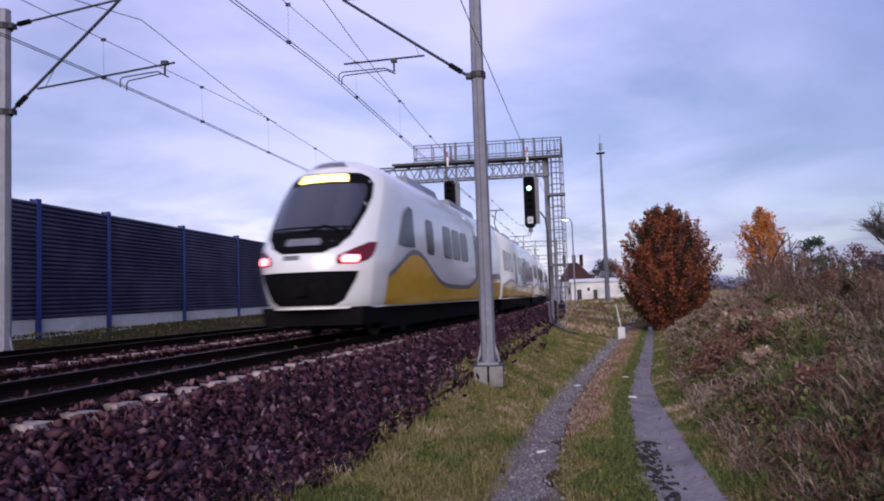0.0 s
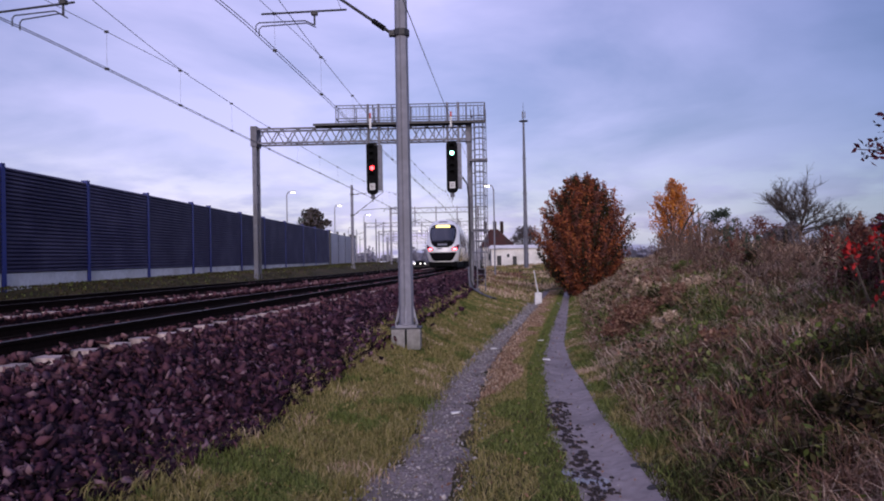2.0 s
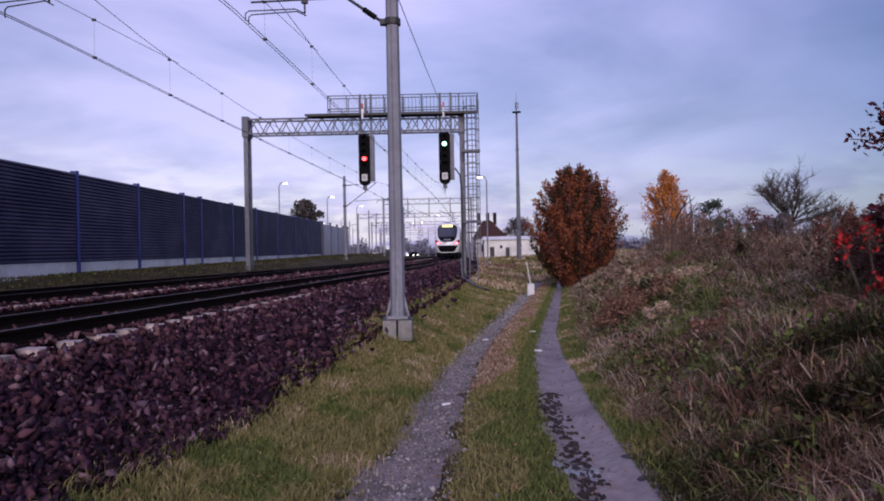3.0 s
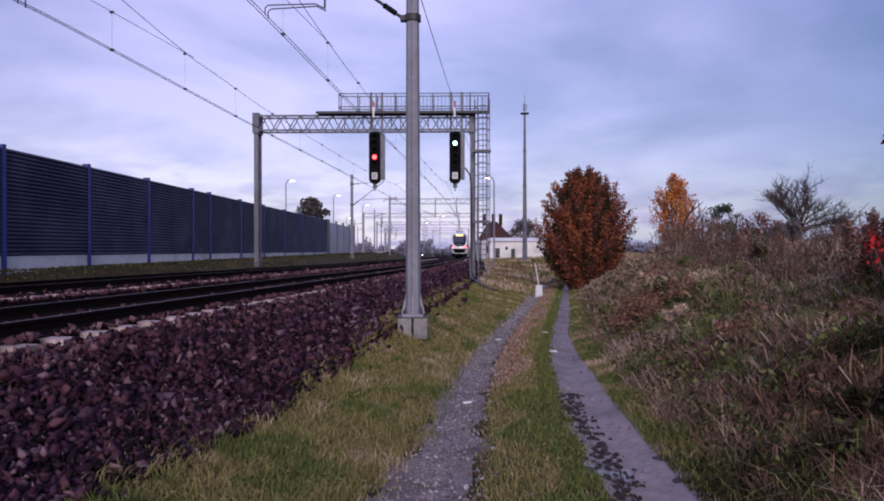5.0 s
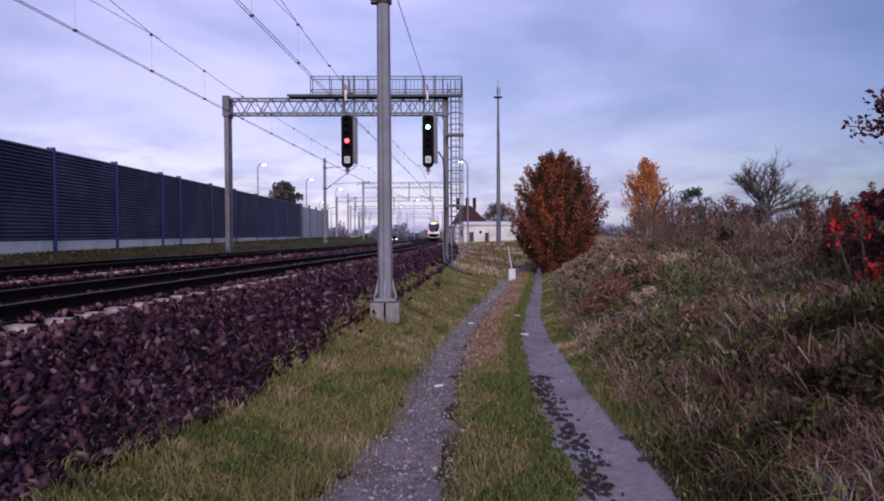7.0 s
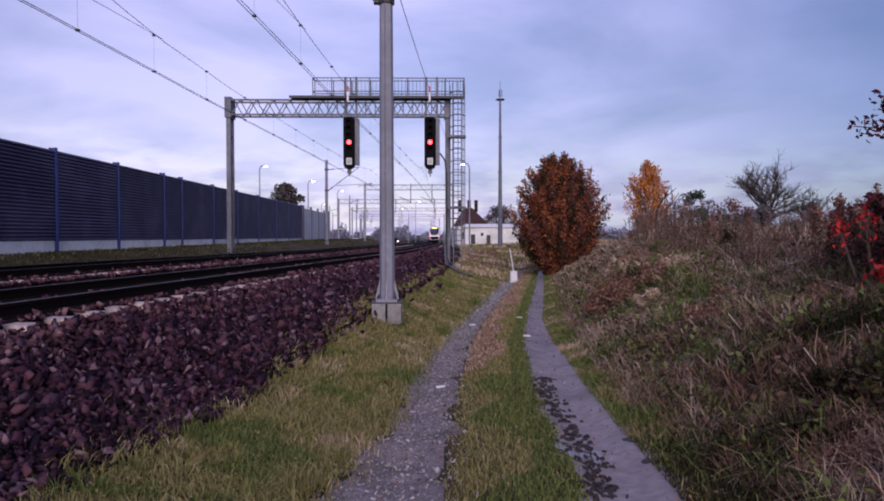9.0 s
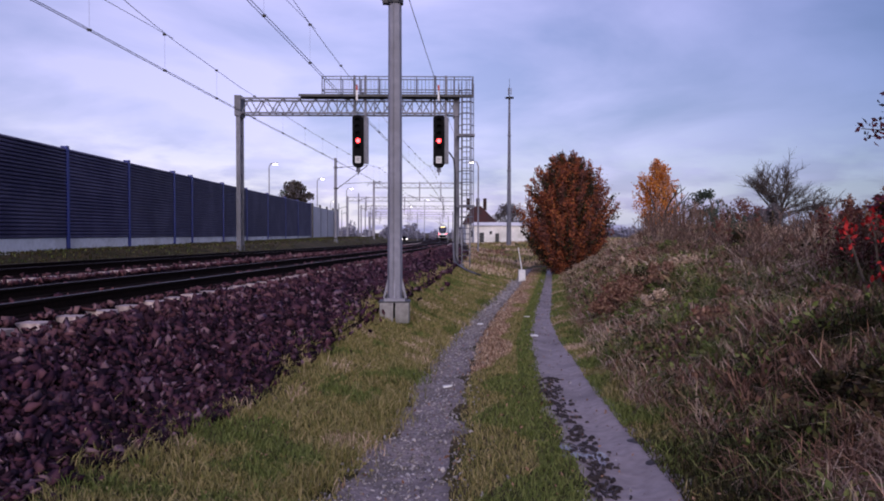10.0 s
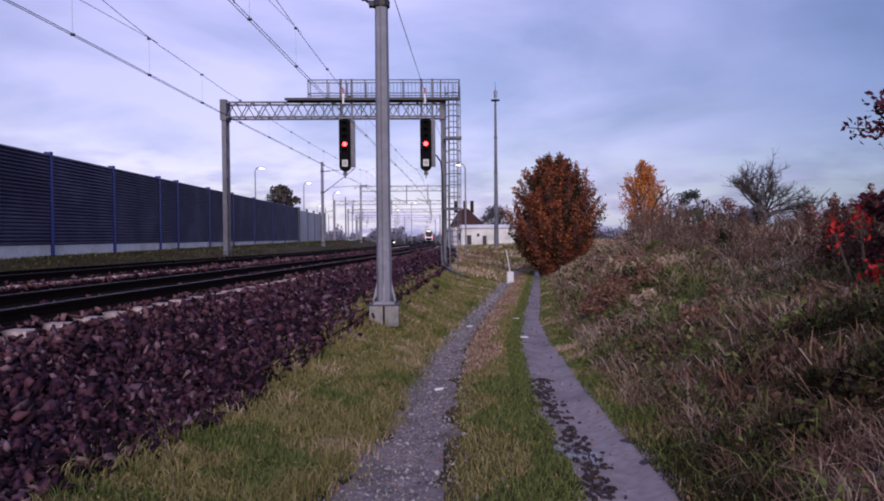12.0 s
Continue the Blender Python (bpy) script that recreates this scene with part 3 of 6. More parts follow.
def build_signal(x, label, lit):
    """A hanging colour-light signal: dark head, hooded lenses, side cabinet, number plate. Returns the lens that is lit."""
    t = thing("railway_signal", label, "railway signal", "gantry signals", Matrix.Translation((x, GY - 0.75, 0)))
    g = Geo()
    pts = []
    for k in range(9):
        a = math.pi + math.pi * k / 8
        pts.append((0.31 * math.cos(a), 5.95 + 0.26 * math.sin(a)))
    pts = pts + [(0.31, 8.42), (0.22, 8.52), (-0.22, 8.52), (-0.31, 8.42)]
    g.prism(pts, -0.14, 0.12)
    head = part("signal_head", g, M["black"], t)
    for z in (8.25, 7.89, 7.52, 7.16, 6.8):
        g = Geo()
        arc = [(0.14 * math.cos(a), 0.14 * math.sin(a)) for a in np.linspace(0.1, math.pi - 0.1, 10)]
        g.grid([[(px, -0.14, z + pz) for px, pz in arc], [(px * 1.02, -0.42, z + pz * 1.02 - 0.02) for px, pz in arc]])
        part("hood", g, M["black"], head)
        g = Geo().tube([(0, -0.145, z), (0, -0.150, z)], 0.10, 14)
        part("lens", g, M["black"], head, "unlit dark lens")
    lamps = []
    for z, mat, name in lit:
        g = Geo().tube([(0, -0.02, 0), (0, 0.0, 0)], 0.115, 16)
        lamps.append(part("lit_lens", g, mat, head, name, m=Matrix.Translation((0, -0.16, z))))
    part("number_plate", Geo().box((0, -0.155, 6.13), (0.30, 0.02, 0.36)), M["plinth"], head, "small white plate")
    for dz in (0.07, 0.0, -0.07):
        part("plate_bar", Geo().box((0, -0.168, 6.13 + dz), (0.18, 0.004, 0.025)), M["black"], head)
    part("cabinet", Geo().box((0.40, 0.18, 7.2), (0.26, 0.4, 2.5)), M["steel"], t, "grey equipment cabinet")
    for dx in (-0.22, 0.38):
        part("hanger", Geo().box((dx, 0.2, 9.5), (0.12, 0.12, 2.5)), M["steel"], t)
    g = Geo().tube([(0, 0, 5.70), (0, 0, 5.48)], 0.10, 10, 0.13)
    g.tube([(0, 0, 5.48), (0, 0, 5.30)], 0.03, 6)
    part("lower_bracket", g, M["steel"], t)
    part("banner_plate", Geo().box((-0.02, -0.45, 9.55), (0.10, 0.02, 0.55)), M["plinth"], t)
    part("banner_plate", Geo().box((-0.02, -0.45, 9.98), (0.10, 0.02, 0.28)), M["redpaint"], t)
    return lamps


M["redpaint"] = material("red_paint", (0.45, 0.05, 0.05), 0.5, grain=(0.35, 0.04, 0.04), scale=10)
build_gantry()
build_signal(-4.50, "dark hanging signal head showing a red light", [(7.16, M["red_lamp"], "lit red lens")])
GREEN, RED = build_signal(-0.10, "dark hanging signal head that changes from green to red", [(7.89, M["green_lamp"], "lit green lens"), (7.16, M["red_lamp"], "lit red lens")])


# ---------------------------------------------------------------- train
ROOF = 4.12


def nose_y(u, z):
    """How far behind the tip the end wall lies at u (-1 to 1 across) and height z."""
    rake = np.interp(z, [0.3, 0.6, 1.0, 1.5, 1.75, 2.2, 3.0, 3.5, 3.85, 4.02, ROOF], [0.28, 0.10, 0.03, 0.0, 0.08, 0.33, 0.95, 1.36, 1.72, 2.0, 2.6])
    return float(rake) + 0.75 * abs(u) ** 2.6 + 0.10 * abs(u) ** 8


def half_w(z, k=1.0):
    w = np.interp(z, [0.3, 0.6, 1.2, 2.0, 3.0, 3.4, 3.68, 3.9, 4.04, ROOF], [1.24, 1.36, 1.43, 1.43, 1.38, 1.32, 1.18, 0.90, 0.58, 0.0])
    return float(w)


def nose_w(z):
    """Half-width where the end wall turns into the side."""
    return half_w(z) * float(np.interp(z, [0.3, 1.5, 3.4, ROOF], [0.90, 0.97, 0.95, 1.0]))


ZL = [0.46, 0.52, 0.6, 0.8, 1.0, 1.25, 1.5, 1.65, 1.8, 2.0, 2.2, 2.5, 2.8, 3.1, 3.4, 3.55, 3.68, 3.8, 3.9, 3.97, 4.04, 4.09, ROOF]
UL = [-1, -0.97, -0.9, -0.8, -0.65, -0.45, -0.22, 0, 0.22, 0.45, 0.65, 0.8, 0.9, 0.97, 1]


def on_nose(u, z, out=0.0):
    e = 0.02
    p = Vector((u * nose_w(z), nose_y(u, z), z))
    if not out:
        return p
    a = Vector(((u + e) * nose_w(z), nose_y(u + e, z), z)) - Vector(((u - e) * nose_w(z), nose_y(u - e, z), z))
    c = Vector((u * nose_w(z + e), nose_y(u, z + e), z + e)) - Vector((u * nose_w(z - e), nose_y(u, z - e), z - e))
    n = a.cross(c).normalized()
    return p + n * out


def nose_patch(outline_rows, out):
    """rows of (z, u0, u1) -> a patch that hugs the end wall."""
    rows = []
    for z, u0, u1 in outline_rows:
        rows.append([on_nose(u0 + (u1 - u0) * k / 12, z, out) for k in range(13)])
    return Geo().grid(rows)


def side_patch(g, sgn, outline, out=0.012):
    """outline of (y, z) pushed onto the side wall, slightly proud."""
    pts = [(sgn * (half_w(z) + out), y, z) for y, z in outline]
    n = len(pts)
    inner = [(sgn * (half_w(z) - 0.02), y, z) for y, z in outline]
    ring = list(range(n)) if sgn > 0 else list(range(n - 1, -1, -1))
    return g.add(pts + inner, [tuple(ring)] + [(i, (i + 1) % n, n + (i + 1) % n, n + i) for i in range(n)])


CAR = 18.6


def wave_top(y):
    return 0.90 + 0.88 * math.exp(-((y - 4.0) / 1.9) ** 2) + 0.45 * smooth(10.5, 13.5, y)


def build_car(label, cab):
    car = thing("train_car", label, "train car", "train cars")
    L = CAR - 0.4
    rows = []
    for z in ZL:
        w = half_w(z)
        if cab:
            left = [(-w, y, z) for y in (L, 12, 8, 5.5)]
            left += [(-w * (1 - k) - nose_w(z) * k, 5.5 * (1 - k) + nose_y(1, z) * k, z) for k in (0.35, 0.7)]
            mid = [tuple(on_nose(u, z)) for u in UL]
            rows.append(left + mid + [(-p[0], p[1], p[2]) for p in reversed(left)])
        else:
            rows.append([(-w, L, z), (-w, 9, z), (-w, 0.2, z), (w, 0.2, z), (w, 9, z), (w, L, z)])
    g = Geo().grid(rows)
    n = len(rows[0])
    g.f.append(tuple(range(n)))                                   # underside
    g.f += [(i * n, (i + 1) * n, (i + 1) * n + n - 1, i * n + n - 1) for i in range(len(rows) - 1)]   # far end wall
    part("body", g, M["white"], car, flat=False)
    # underframe and bogies
    part("underframe", Geo().box((0, L / 2 + 0.9, 0.5), (2.3, L - 2.4, 0.66)), M["black"], car)
    for y in (3.6, L - 1.2):
        bg = part("bogie", Geo().box((0, y, 0.45), (2.0, 2.9, 0.42)), M["black"], car)
        for dy in (-1.15, 1.15):
            for sx in (-0.755, 0.755):
                part("wheel", Geo().tube([(sx - 0.06, y + dy, 0.42), (sx + 0.06, y + dy, 0.42)], 0.42, 20), M["darksteel"], bg)
    for sgn in (-1, 1):
        # yellow sweep with grey edge
        a = 1.75 if cab else 0.3
        ys = [a + (L - 0.1 - a) * k / 40 for k in range(41)]
        if cab:
            top = [wave_top(y) for y in ys]
        else:
            top = [0.95 + 0.4 * math.exp(-((y - 4) / 3.0) ** 2) + 0.35 * math.exp(-((y - 15) / 3.0) ** 2) for y in ys]
        g, gg = Geo(), Geo()
        for i in range(40):
            for q, lo, hi, out in ((g, (0.50, 0.50), (top[i], top[i + 1]), 0.030), (gg, (top[i], top[i + 1]), (top[i] + 0.13, top[i + 1] + 0.13), 0.032)):
                if cab and ys[i] < 5.5:
                    def wall(y, z):
                        ny = nose_y(1, z)
                        k = min(max((5.5 - y) / max(5.5 - ny, 0.1), 0), 1)
                        return half_w(z) * (1 - k) + nose_w(z) * k
                else:
                    def wall(y, z):
                        return half_w(z)
                for k in range(6):
                    f0, f1 = k / 6, (k + 1) / 6
                    v = [(sgn * (wall(y, z) + out), y, z) for y, z in ((ys[i], lo[0] + (hi[0] - lo[0]) * f0), (ys[i + 1], lo[1] + (hi[1] - lo[1]) * f0), (ys[i + 1], lo[1] + (hi[1] - lo[1]) * f1), (ys[i], lo[0] + (hi[0] - lo[0]) * f1))]
                    q.add(v, [(0, 1, 2, 3) if sgn > 0 else (3, 2, 1, 0)])
        part("yellow_stripe", g, M["yellow"], car, "yellow wave stripe")
        part("grey_stripe", gg, M["grey"], car)
        # windows
        spans = [(5.2, 6.0), (7.2, 8.3), (8.5, 9.6), (9.8, 10.9)] if cab else [(1.0, 2.2), (2.4, 3.6), (3.8, 5.0), (8.0, 9.2), (9.4, 10.6), (13.4, 14.6), (14.8, 16.0)]
        for y0, y1 in spans:
            z0, z1, r = 1.85, 2.85, 0.12
            o = [(y0 + r, z0), (y1 - r, z0), (y1, z0 + r), (y1, z1 - r), (y1 - r, z1), (y0 + r, z1), (y0, z1 - r), (y0, z0 + r)]
            part("side_window", side_patch(Geo(), sgn, o), M["glass"], car)
        for y0 in ((12.2, 14.6) if cab else (6.0, 11.4)):
            d = part("door", side_patch(Geo(), sgn, [(y0, 0.62), (y0 + 1.4, 0.62), (y0 + 1.4, 2.95), (y0, 2.95)], 0.016), M["grey"], car, "grey double sliding door")
            for k in (0.1, 0.78):
                part("door_window", side_patch(Geo(), sgn, [(y0 + k, 1.3), (y0 + k + 0.52, 1.3), (y0 + k + 0.52, 2.7), (y0 + k, 2.7)], 0.022), M["glass"], d)
        if cab:
            def cabwall(y, z):
                ny = nose_y(1, z)
                k = min(max((5.5 - y) / max(5.5 - ny, 0.1), 0), 1)
                return half_w(z) * (1 - k) + nose_w(z) * k
            o = [(2.55, 1.95), (3.9, 1.95), (3.9, 2.95), (3.55, 3.02), (3.15, 2.75)]
            v = [(sgn * (cabwall(y, z) + 0.04), y, z) for y, z in o]
            part("cab_side_window", Geo().add(v, [(0, 1, 2, 3, 4) if sgn > 0 else (4, 3, 2, 1, 0)]), M["glass"], car)
    # roof equipment
    for y0, y1 in (((6.0, 9.5), (11.5, 16.0)) if cab else ((2.0, 6.0), (8.0, 11.0), (13.0, 16.5))):
        g = Geo().prism([(-0.8, 3.8), (0.8, 3.8), (0.62, 4.26), (-0.62, 4.26)], y0, y1)
        part("roof_unit", g, M["grey"], car)
    if cab:
        part("windscreen_surround", nose_patch([(1.66, -0.34, 0.34), (1.80, -0.56, 0.56), (2.2, -0.74, 0.74), (2.6, -0.82, 0.82), (3.0, -0.86, 0.86), (3.35, -0.86, 0.86), (3.52, -0.80, 0.80), (3.62, -0.66, 0.66)], 0.007), M["black"], car, "glossy black windscreen surround", flat=False)
        part("windscreen", nose_patch([(1.90, -0.52, 0.52), (2.2, -0.66, 0.66), (2.6, -0.74, 0.74), (3.0, -0.78, 0.78), (3.2, -0.78, 0.78), (3.32, -0.74, 0.74)], 0.014), M["screen"], car, "raked windscreen reflecting the sky", flat=False)
        part("windscreen_mask", nose_patch([(1.70, -0.40, 0.40), (1.80, -0.54, 0.54), (2.05, -0.70, 0.70), (2.25, -0.72, 0.72)], 0.020), M["black"], car, flat=False)
        part("destination_display", nose_patch([(3.36, -0.48, 0.48), (3.46, -0.48, 0.48), (3.56, -0.46, 0.46)], 0.03), M["amber"], car, "glowing amber destination display", flat=False)
        part("roof_visor", nose_patch([(3.80, -0.42, 0.42), (3.87, -0.40, 0.40), (3.94, -0.36, 0.36)], 0.015), M["grey"], car, flat=False)
        part("grille", nose_patch([(0.55, -0.52, 0.52), (0.65, -0.66, 0.66), (0.9, -0.74, 0.74), (1.12, -0.80, 0.80), (1.26, -0.82, 0.82)], 0.02), M["black"], car, "black coupler recess", flat=False)
        part("emblem_bar", nose_patch([(1.52, -0.30, -0.02), (1.57, -0.30, -0.02), (1.62, -0.30, -0.02)], 0.015), M["grey"], car)
        part("emblem_plate", nose_patch([(1.82, -0.28, 0.28), (1.90, -0.30, 0.30), (1.98, -0.26, 0.26)], 0.026), M["grey"], car)
        for s in (-1, 1):
            part("lamp_housing", nose_patch([(1.42, s * 0.56, s * 0.80), (1.5, s * 0.54, s * 0.92), (1.6, s * 0.56, s * 0.97), (1.74, s * 0.74, s * 0.99), (1.90, s * 0.92, s * 1.0)], 0.014), M["redglass"], car, "dark red lamp housing")
            part("tail_lamp", nose_patch([(1.45, s * 0.62, s * 0.80), (1.52, s * 0.60, s * 0.83), (1.60, s * 0.63, s * 0.82)], 0.035), M["tail"], car, "glowing red tail lamp")
        wp = [on_nose(0.0, 2.1, 0.05), on_nose(0.3, 2.25, 0.05), on_nose(0.55, 2.12, 0.05)]
        part("wiper", Geo().tube(wp, 0.018, 5), M["black"], car)
        part("pilot", Geo().prism([(-1.15, 0.10), (1.15, 0.10), (1.2, 0.5), (-1.2, 0.5)], 0.55, 2.0), M["black"], car, "black rail guard under the nose")
        part("coupler", Geo().box((0, 0.2, 0.85), (0.30, 0.5, 0.2)), M["black"], car)
    else:
        # half-raised pantograph
        g = Geo()
        for sx in (-0.45, 0.45):
            g.tube([(sx, 7.4, 4.1), (sx * 0.7, 6.5, 4.75), (sx * 0.8, 7.3, 5.52)], 0.03, 6)
        g.tube([(-0.8, 7.3, 5.54), (0.8, 7.3, 5.54)], 0.03, 6)
        g.box((0, 7.1, 4.12), (1.2, 0.8, 0.08))
        part("pantograph", g, M["darksteel"], car)
    for o in car.children:
        if not o.name.startswith(("bogie", "underframe")):
            o.location.z += 0.22
    part("gangway", Geo().box((0, CAR - 0.3, 2.1), (2.2, 0.8, 3.1)), M["black"], car, "black folded gangway")
    return car


CARS = [build_car("white and yellow railcar with a sloping cab and lit tail lamps", True),
        build_car("white and yellow middle railcar with a raised pantograph", False)]
CARS.append(copy_thing(CARS[1], Matrix.Identity(4)))
CARS.append(copy_thing(CARS[1], Matrix.Identity(4)))


# ---------------------------------------------------------------- buildings and street furniture far off
M["plaster"] = material("white_plaster", (0.82, 0.80, 0.80), 0.9, grain=(0.68, 0.66, 0.65), spot=(0.52, 0.51, 0.49), scale=4)
M["rooftile"] = material("red_roof_tile", (0.085, 0.032, 0.028), 0.85, grain=(0.05, 0.022, 0.02), spot=(0.045, 0.03, 0.027), scale=8, spec=0.15)
M["brick"] = material("dark_brick", (0.04, 0.022, 0.02), 0.9, grain=(0.025, 0.015, 0.014), scale=10, spec=0.1)


def build_house(x0, x1, y0, y1, base, eave, ridge, label, chimneys=(), openings=()):
    h = thing("house", label, "house", "station houses", Matrix.Translation((x0, y0, base)))
    w, d = x1 - x0, y1 - y0
    t = 0.3
    H = eave - base
    for nm, c, s in (("wall", (w / 2, t / 2, H / 2), (w, t, H)), ("wall", (w / 2, d - t / 2, H / 2), (w, t, H)), ("wall", (t / 2, d / 2, H / 2), (t, d - 2 * t, H)), ("wall", (w - t / 2, d / 2, H / 2), (t, d - 2 * t, H))):
        part(nm, Geo().box(c, s), M["plaster"], h)
    R = ridge - base
    g = Geo()
    o = 0.4
    inset = min(w, d) * 0.45 if chimneys else 0
    v = [(-o, -o, H - 0.1), (w + o, -o, H - 0.1), (w + o, d + o, H - 0.1), (-o, d + o, H - 0.1), (inset * 0.6, d / 2, R), (w - inset, d / 2, R)]
    g.add(v, [(0, 1, 5, 4), (2, 3, 4, 5), (1, 2, 5), (3, 0, 4), (3, 2, 1, 0)])
    roof = part("roof", g, M["rooftile"] if chimneys else M["plaster"], h)
    for cx in chimneys:
        part("chimney", Geo().box((cx, d / 2, R + 0.3), (0.55, 0.7, 2.0)), M["brick"], roof, "dark brick chimney")
    for nm, ox, oz, ow, oh in openings:
        p = part(nm, Geo().box((ox, -0.02, oz + oh / 2), (ow, 0.06, oh)), M["plinth"] if nm == "window" else M["darksteel"], h)
        if nm == "window":
            part("pane", Geo().box((ox, -0.06, oz + oh / 2), (ow - 0.14, 0.02, oh - 0.14)), M["glass"], p)
    return h


build_house(4.6, 9.6, 114, 123, 0.4, 3.6, 6.6, "white plastered house with a hipped red tile roof", (0.6, 2.2, 3.4), [("window", 1.2, 0.9, 0.8, 1.2), ("window", 3.2, 0.9, 0.8, 1.2)])
build_house(5.6, 14.2, 108, 112.5, 0.5, 3.3, 3.75, "low white plastered outbuilding with small dark openings", (), [("door", 1.2, 0.1, 0.7, 1.5), ("window", 2.6, 1.3, 0.5, 0.6), ("door", 3.6, 0.1, 0.6, 1.4), ("window", 5.6, 1.5, 0.5, 0.5), ("window", 7.4, 1.5, 0.5, 0.5)])


def build_street_lamp(x, y, base, top, arm, glow=True):
    t = thing("street_lamp", "tall street lamp with a lit head", "street lamp", "street lamps", Matrix.Translation((x, y, 0)))
    part("pole", Geo().tube([(0, 0, base), (0, 0, top - 0.5), (arm * 0.3, 0, top - 0.05), (arm, 0, top)], 0.08, 8, 0.05), M["galv"], t)
    part("lamp_head", Geo().box((arm * 1.2, 0, top - 0.02), (0.6, 0.25, 0.12)), M["galv"], t)
    part("bulb", Geo().box((arm * 1.2, -0.05, top - 0.13), (0.5, 0.24, 0.10)), M["lamp_white"], t, "glowing white bulb")


build_street_lamp(4.1, 72, 0.2, 9.5, -0.6)
build_street_lamp(-21.8, 90, 0.4, 11.0, 0.7)
build_street_lamp(-19.0, 110, 0.3, 10.6, 0.7)
build_street_lamp(-17.6, 135, 0.0, 10.6, 0.8)
for x, y, top in ((-29, 190, 10.5), (-20, 210, 10), (-9, 215, 10), (-42, 230, 11), (-3.5, 190, 11), (-13, 240, 11)):
    build_street_lamp(x, y, -1.0, top, 0.8)


def build_radio_mast():
    t = thing("radio_mast", "tall slim grey radio mast with a small head platform", "radio mast", m=Matrix.Translation((9.46, 93, 0)))
    part("pole", Geo().tube([(0, 0, 0.3), (0, 0, 10), (0, 0, 20.2)], 0.34, 10, 0.13), M["steel"], t)
    for z in (5, 10.3, 15):
        part("flange", Geo().tube([(0, 0, z), (0, 0, z + 0.15)], 0.38 - z * 0.008, 10), M["steel"], t)
    part("platform", Geo().tube([(0, 0, 20.0), (0, 0, 20.12)], 0.6, 12), M["darksteel"], t)
    for a in range(3):
        x, y = 0.35 * math.cos(a * 2.1), 0.35 * math.sin(a * 2.1)
        part("antenna", Geo().box((x * 0.6, y * 0.6, 20.9), (0.12, 0.10, 0.9)), M["steel"], t)
    part("lightning_rod", Geo().tube([(0, 0, 20.1), (0, 0, 22.6)], 0.05, 6, 0.02), M["darksteel"], t)


build_radio_mast()


def build_portal(y, xl, xr, z, label="steel lattice portal over the station tracks"):
    t = thing("catenary_portal", label, "catenary portal", "portals", Matrix.Translation((0, y, 0)))
    for x in (xl, xr):
        part("leg", Geo().box((x, 0, z / 2 - 0.5), (0.28, 0.28, z + 1.4)), M["galv"], t)
    for dz in (0, -0.7):
        part("chord", Geo().box(((xl + xr) / 2, 0, z + dz), (xr - xl, 0.14, 0.12)), M["galv"], t)
    n = int((xr - xl) / 0.7)
    g = Geo()
    for i in range(n):
        a, b = xl + (xr - xl) * i / n, xl + (xr - xl) * (i + 1) / n
        g.beam((a, 0, z - 0.7 * (i % 2)), (b, 0, z - 0.7 * ((i + 1) % 2)), 0.05, 0.05)
    part("lacing", g, M["galv"], t)
    for x in np.linspace(xl + 3.5, xr - 3.0, 3):
        part("drop_post", Geo().box((x, 0, z - 1.2), (0.16, 0.16, 2.8)), M["galv"], t)
        part("register_arm", Geo().tube([(x, 0, z - 2.4), (x - 1.6, 0, z - 1.7)], 0.04, 5), M["darksteel"], t)


build_portal(100, -9.2, 3.4, 9.2)
build_portal(132, -17.0, 4.0, 8.7)
build_portal(165, -18.0, 4.6, 8.3)
build_portal(205, -20.0, 4.6, 8.0)
build_portal(250, -24.0, 4.0, 7.6)


# ---------------------------------------------------------------- second, paler noise wall and small things along the line
M["palepanel"] = material("pale_panel", (0.50, 0.49, 0.53), 0.6, grain=(0.44, 0.43, 0.47), spot=(0.38, 0.37, 0.41), scale=2, obvar=0.1)


def build_pale_wall():
    t = thing("pale_noise_wall", "pale grey noise wall continuing beyond the dark one", "noise barrier", kind="structure")
    ys = [84, 90, 96, 102, 107]
    for a, b in zip(ys, ys[1:]):
        x0, x1 = -15.2 - (a - 84) * 0.01, -15.2 - (b - 84) * 0.01
        part("panel", Geo().box(((x0 + x1) / 2, (a + b) / 2, 3.1), (0.12, b - a - 0.15, 4.4)), M["palepanel"], t)
    for a in ys:
        part("post", Geo().box((-15.2 - (a - 84) * 0.01, a, 3.2), (0.25, 0.22, 4.9)), M["darksteel"], t)


build_pale_wall()


def build_plain_mast(x, y, base, top):
    t = thing("line_mast", "slim grey steel mast beside the station tracks", "mast", "far masts", Matrix.Translation((x, y, 0)))
    part("pole", Geo().tube([(0, 0, base), (0, 0, top)], 0.15, 8, 0.10), M["galv"], t)
    part("crossarm", Geo().tube([(0, 0, top - 1.2), (1.8, 0, top - 0.7)], 0.05, 6), M["darksteel"], t)


for x, y, base, top in ((-7.9, 125, 0.0, 9.6), (-13.6, 120, 0.0, 8.8), (-16.5, 160, -0.5, 9.0), (-11.5, 185, -0.8, 8.6), (-24, 170, -0.5, 9.0), (-18.5, 200, -0.8, 8.8), (-30, 220, -1, 9), (-6.5, 230, -1, 8.5)):
    build_plain_mast(x, y, base, top)


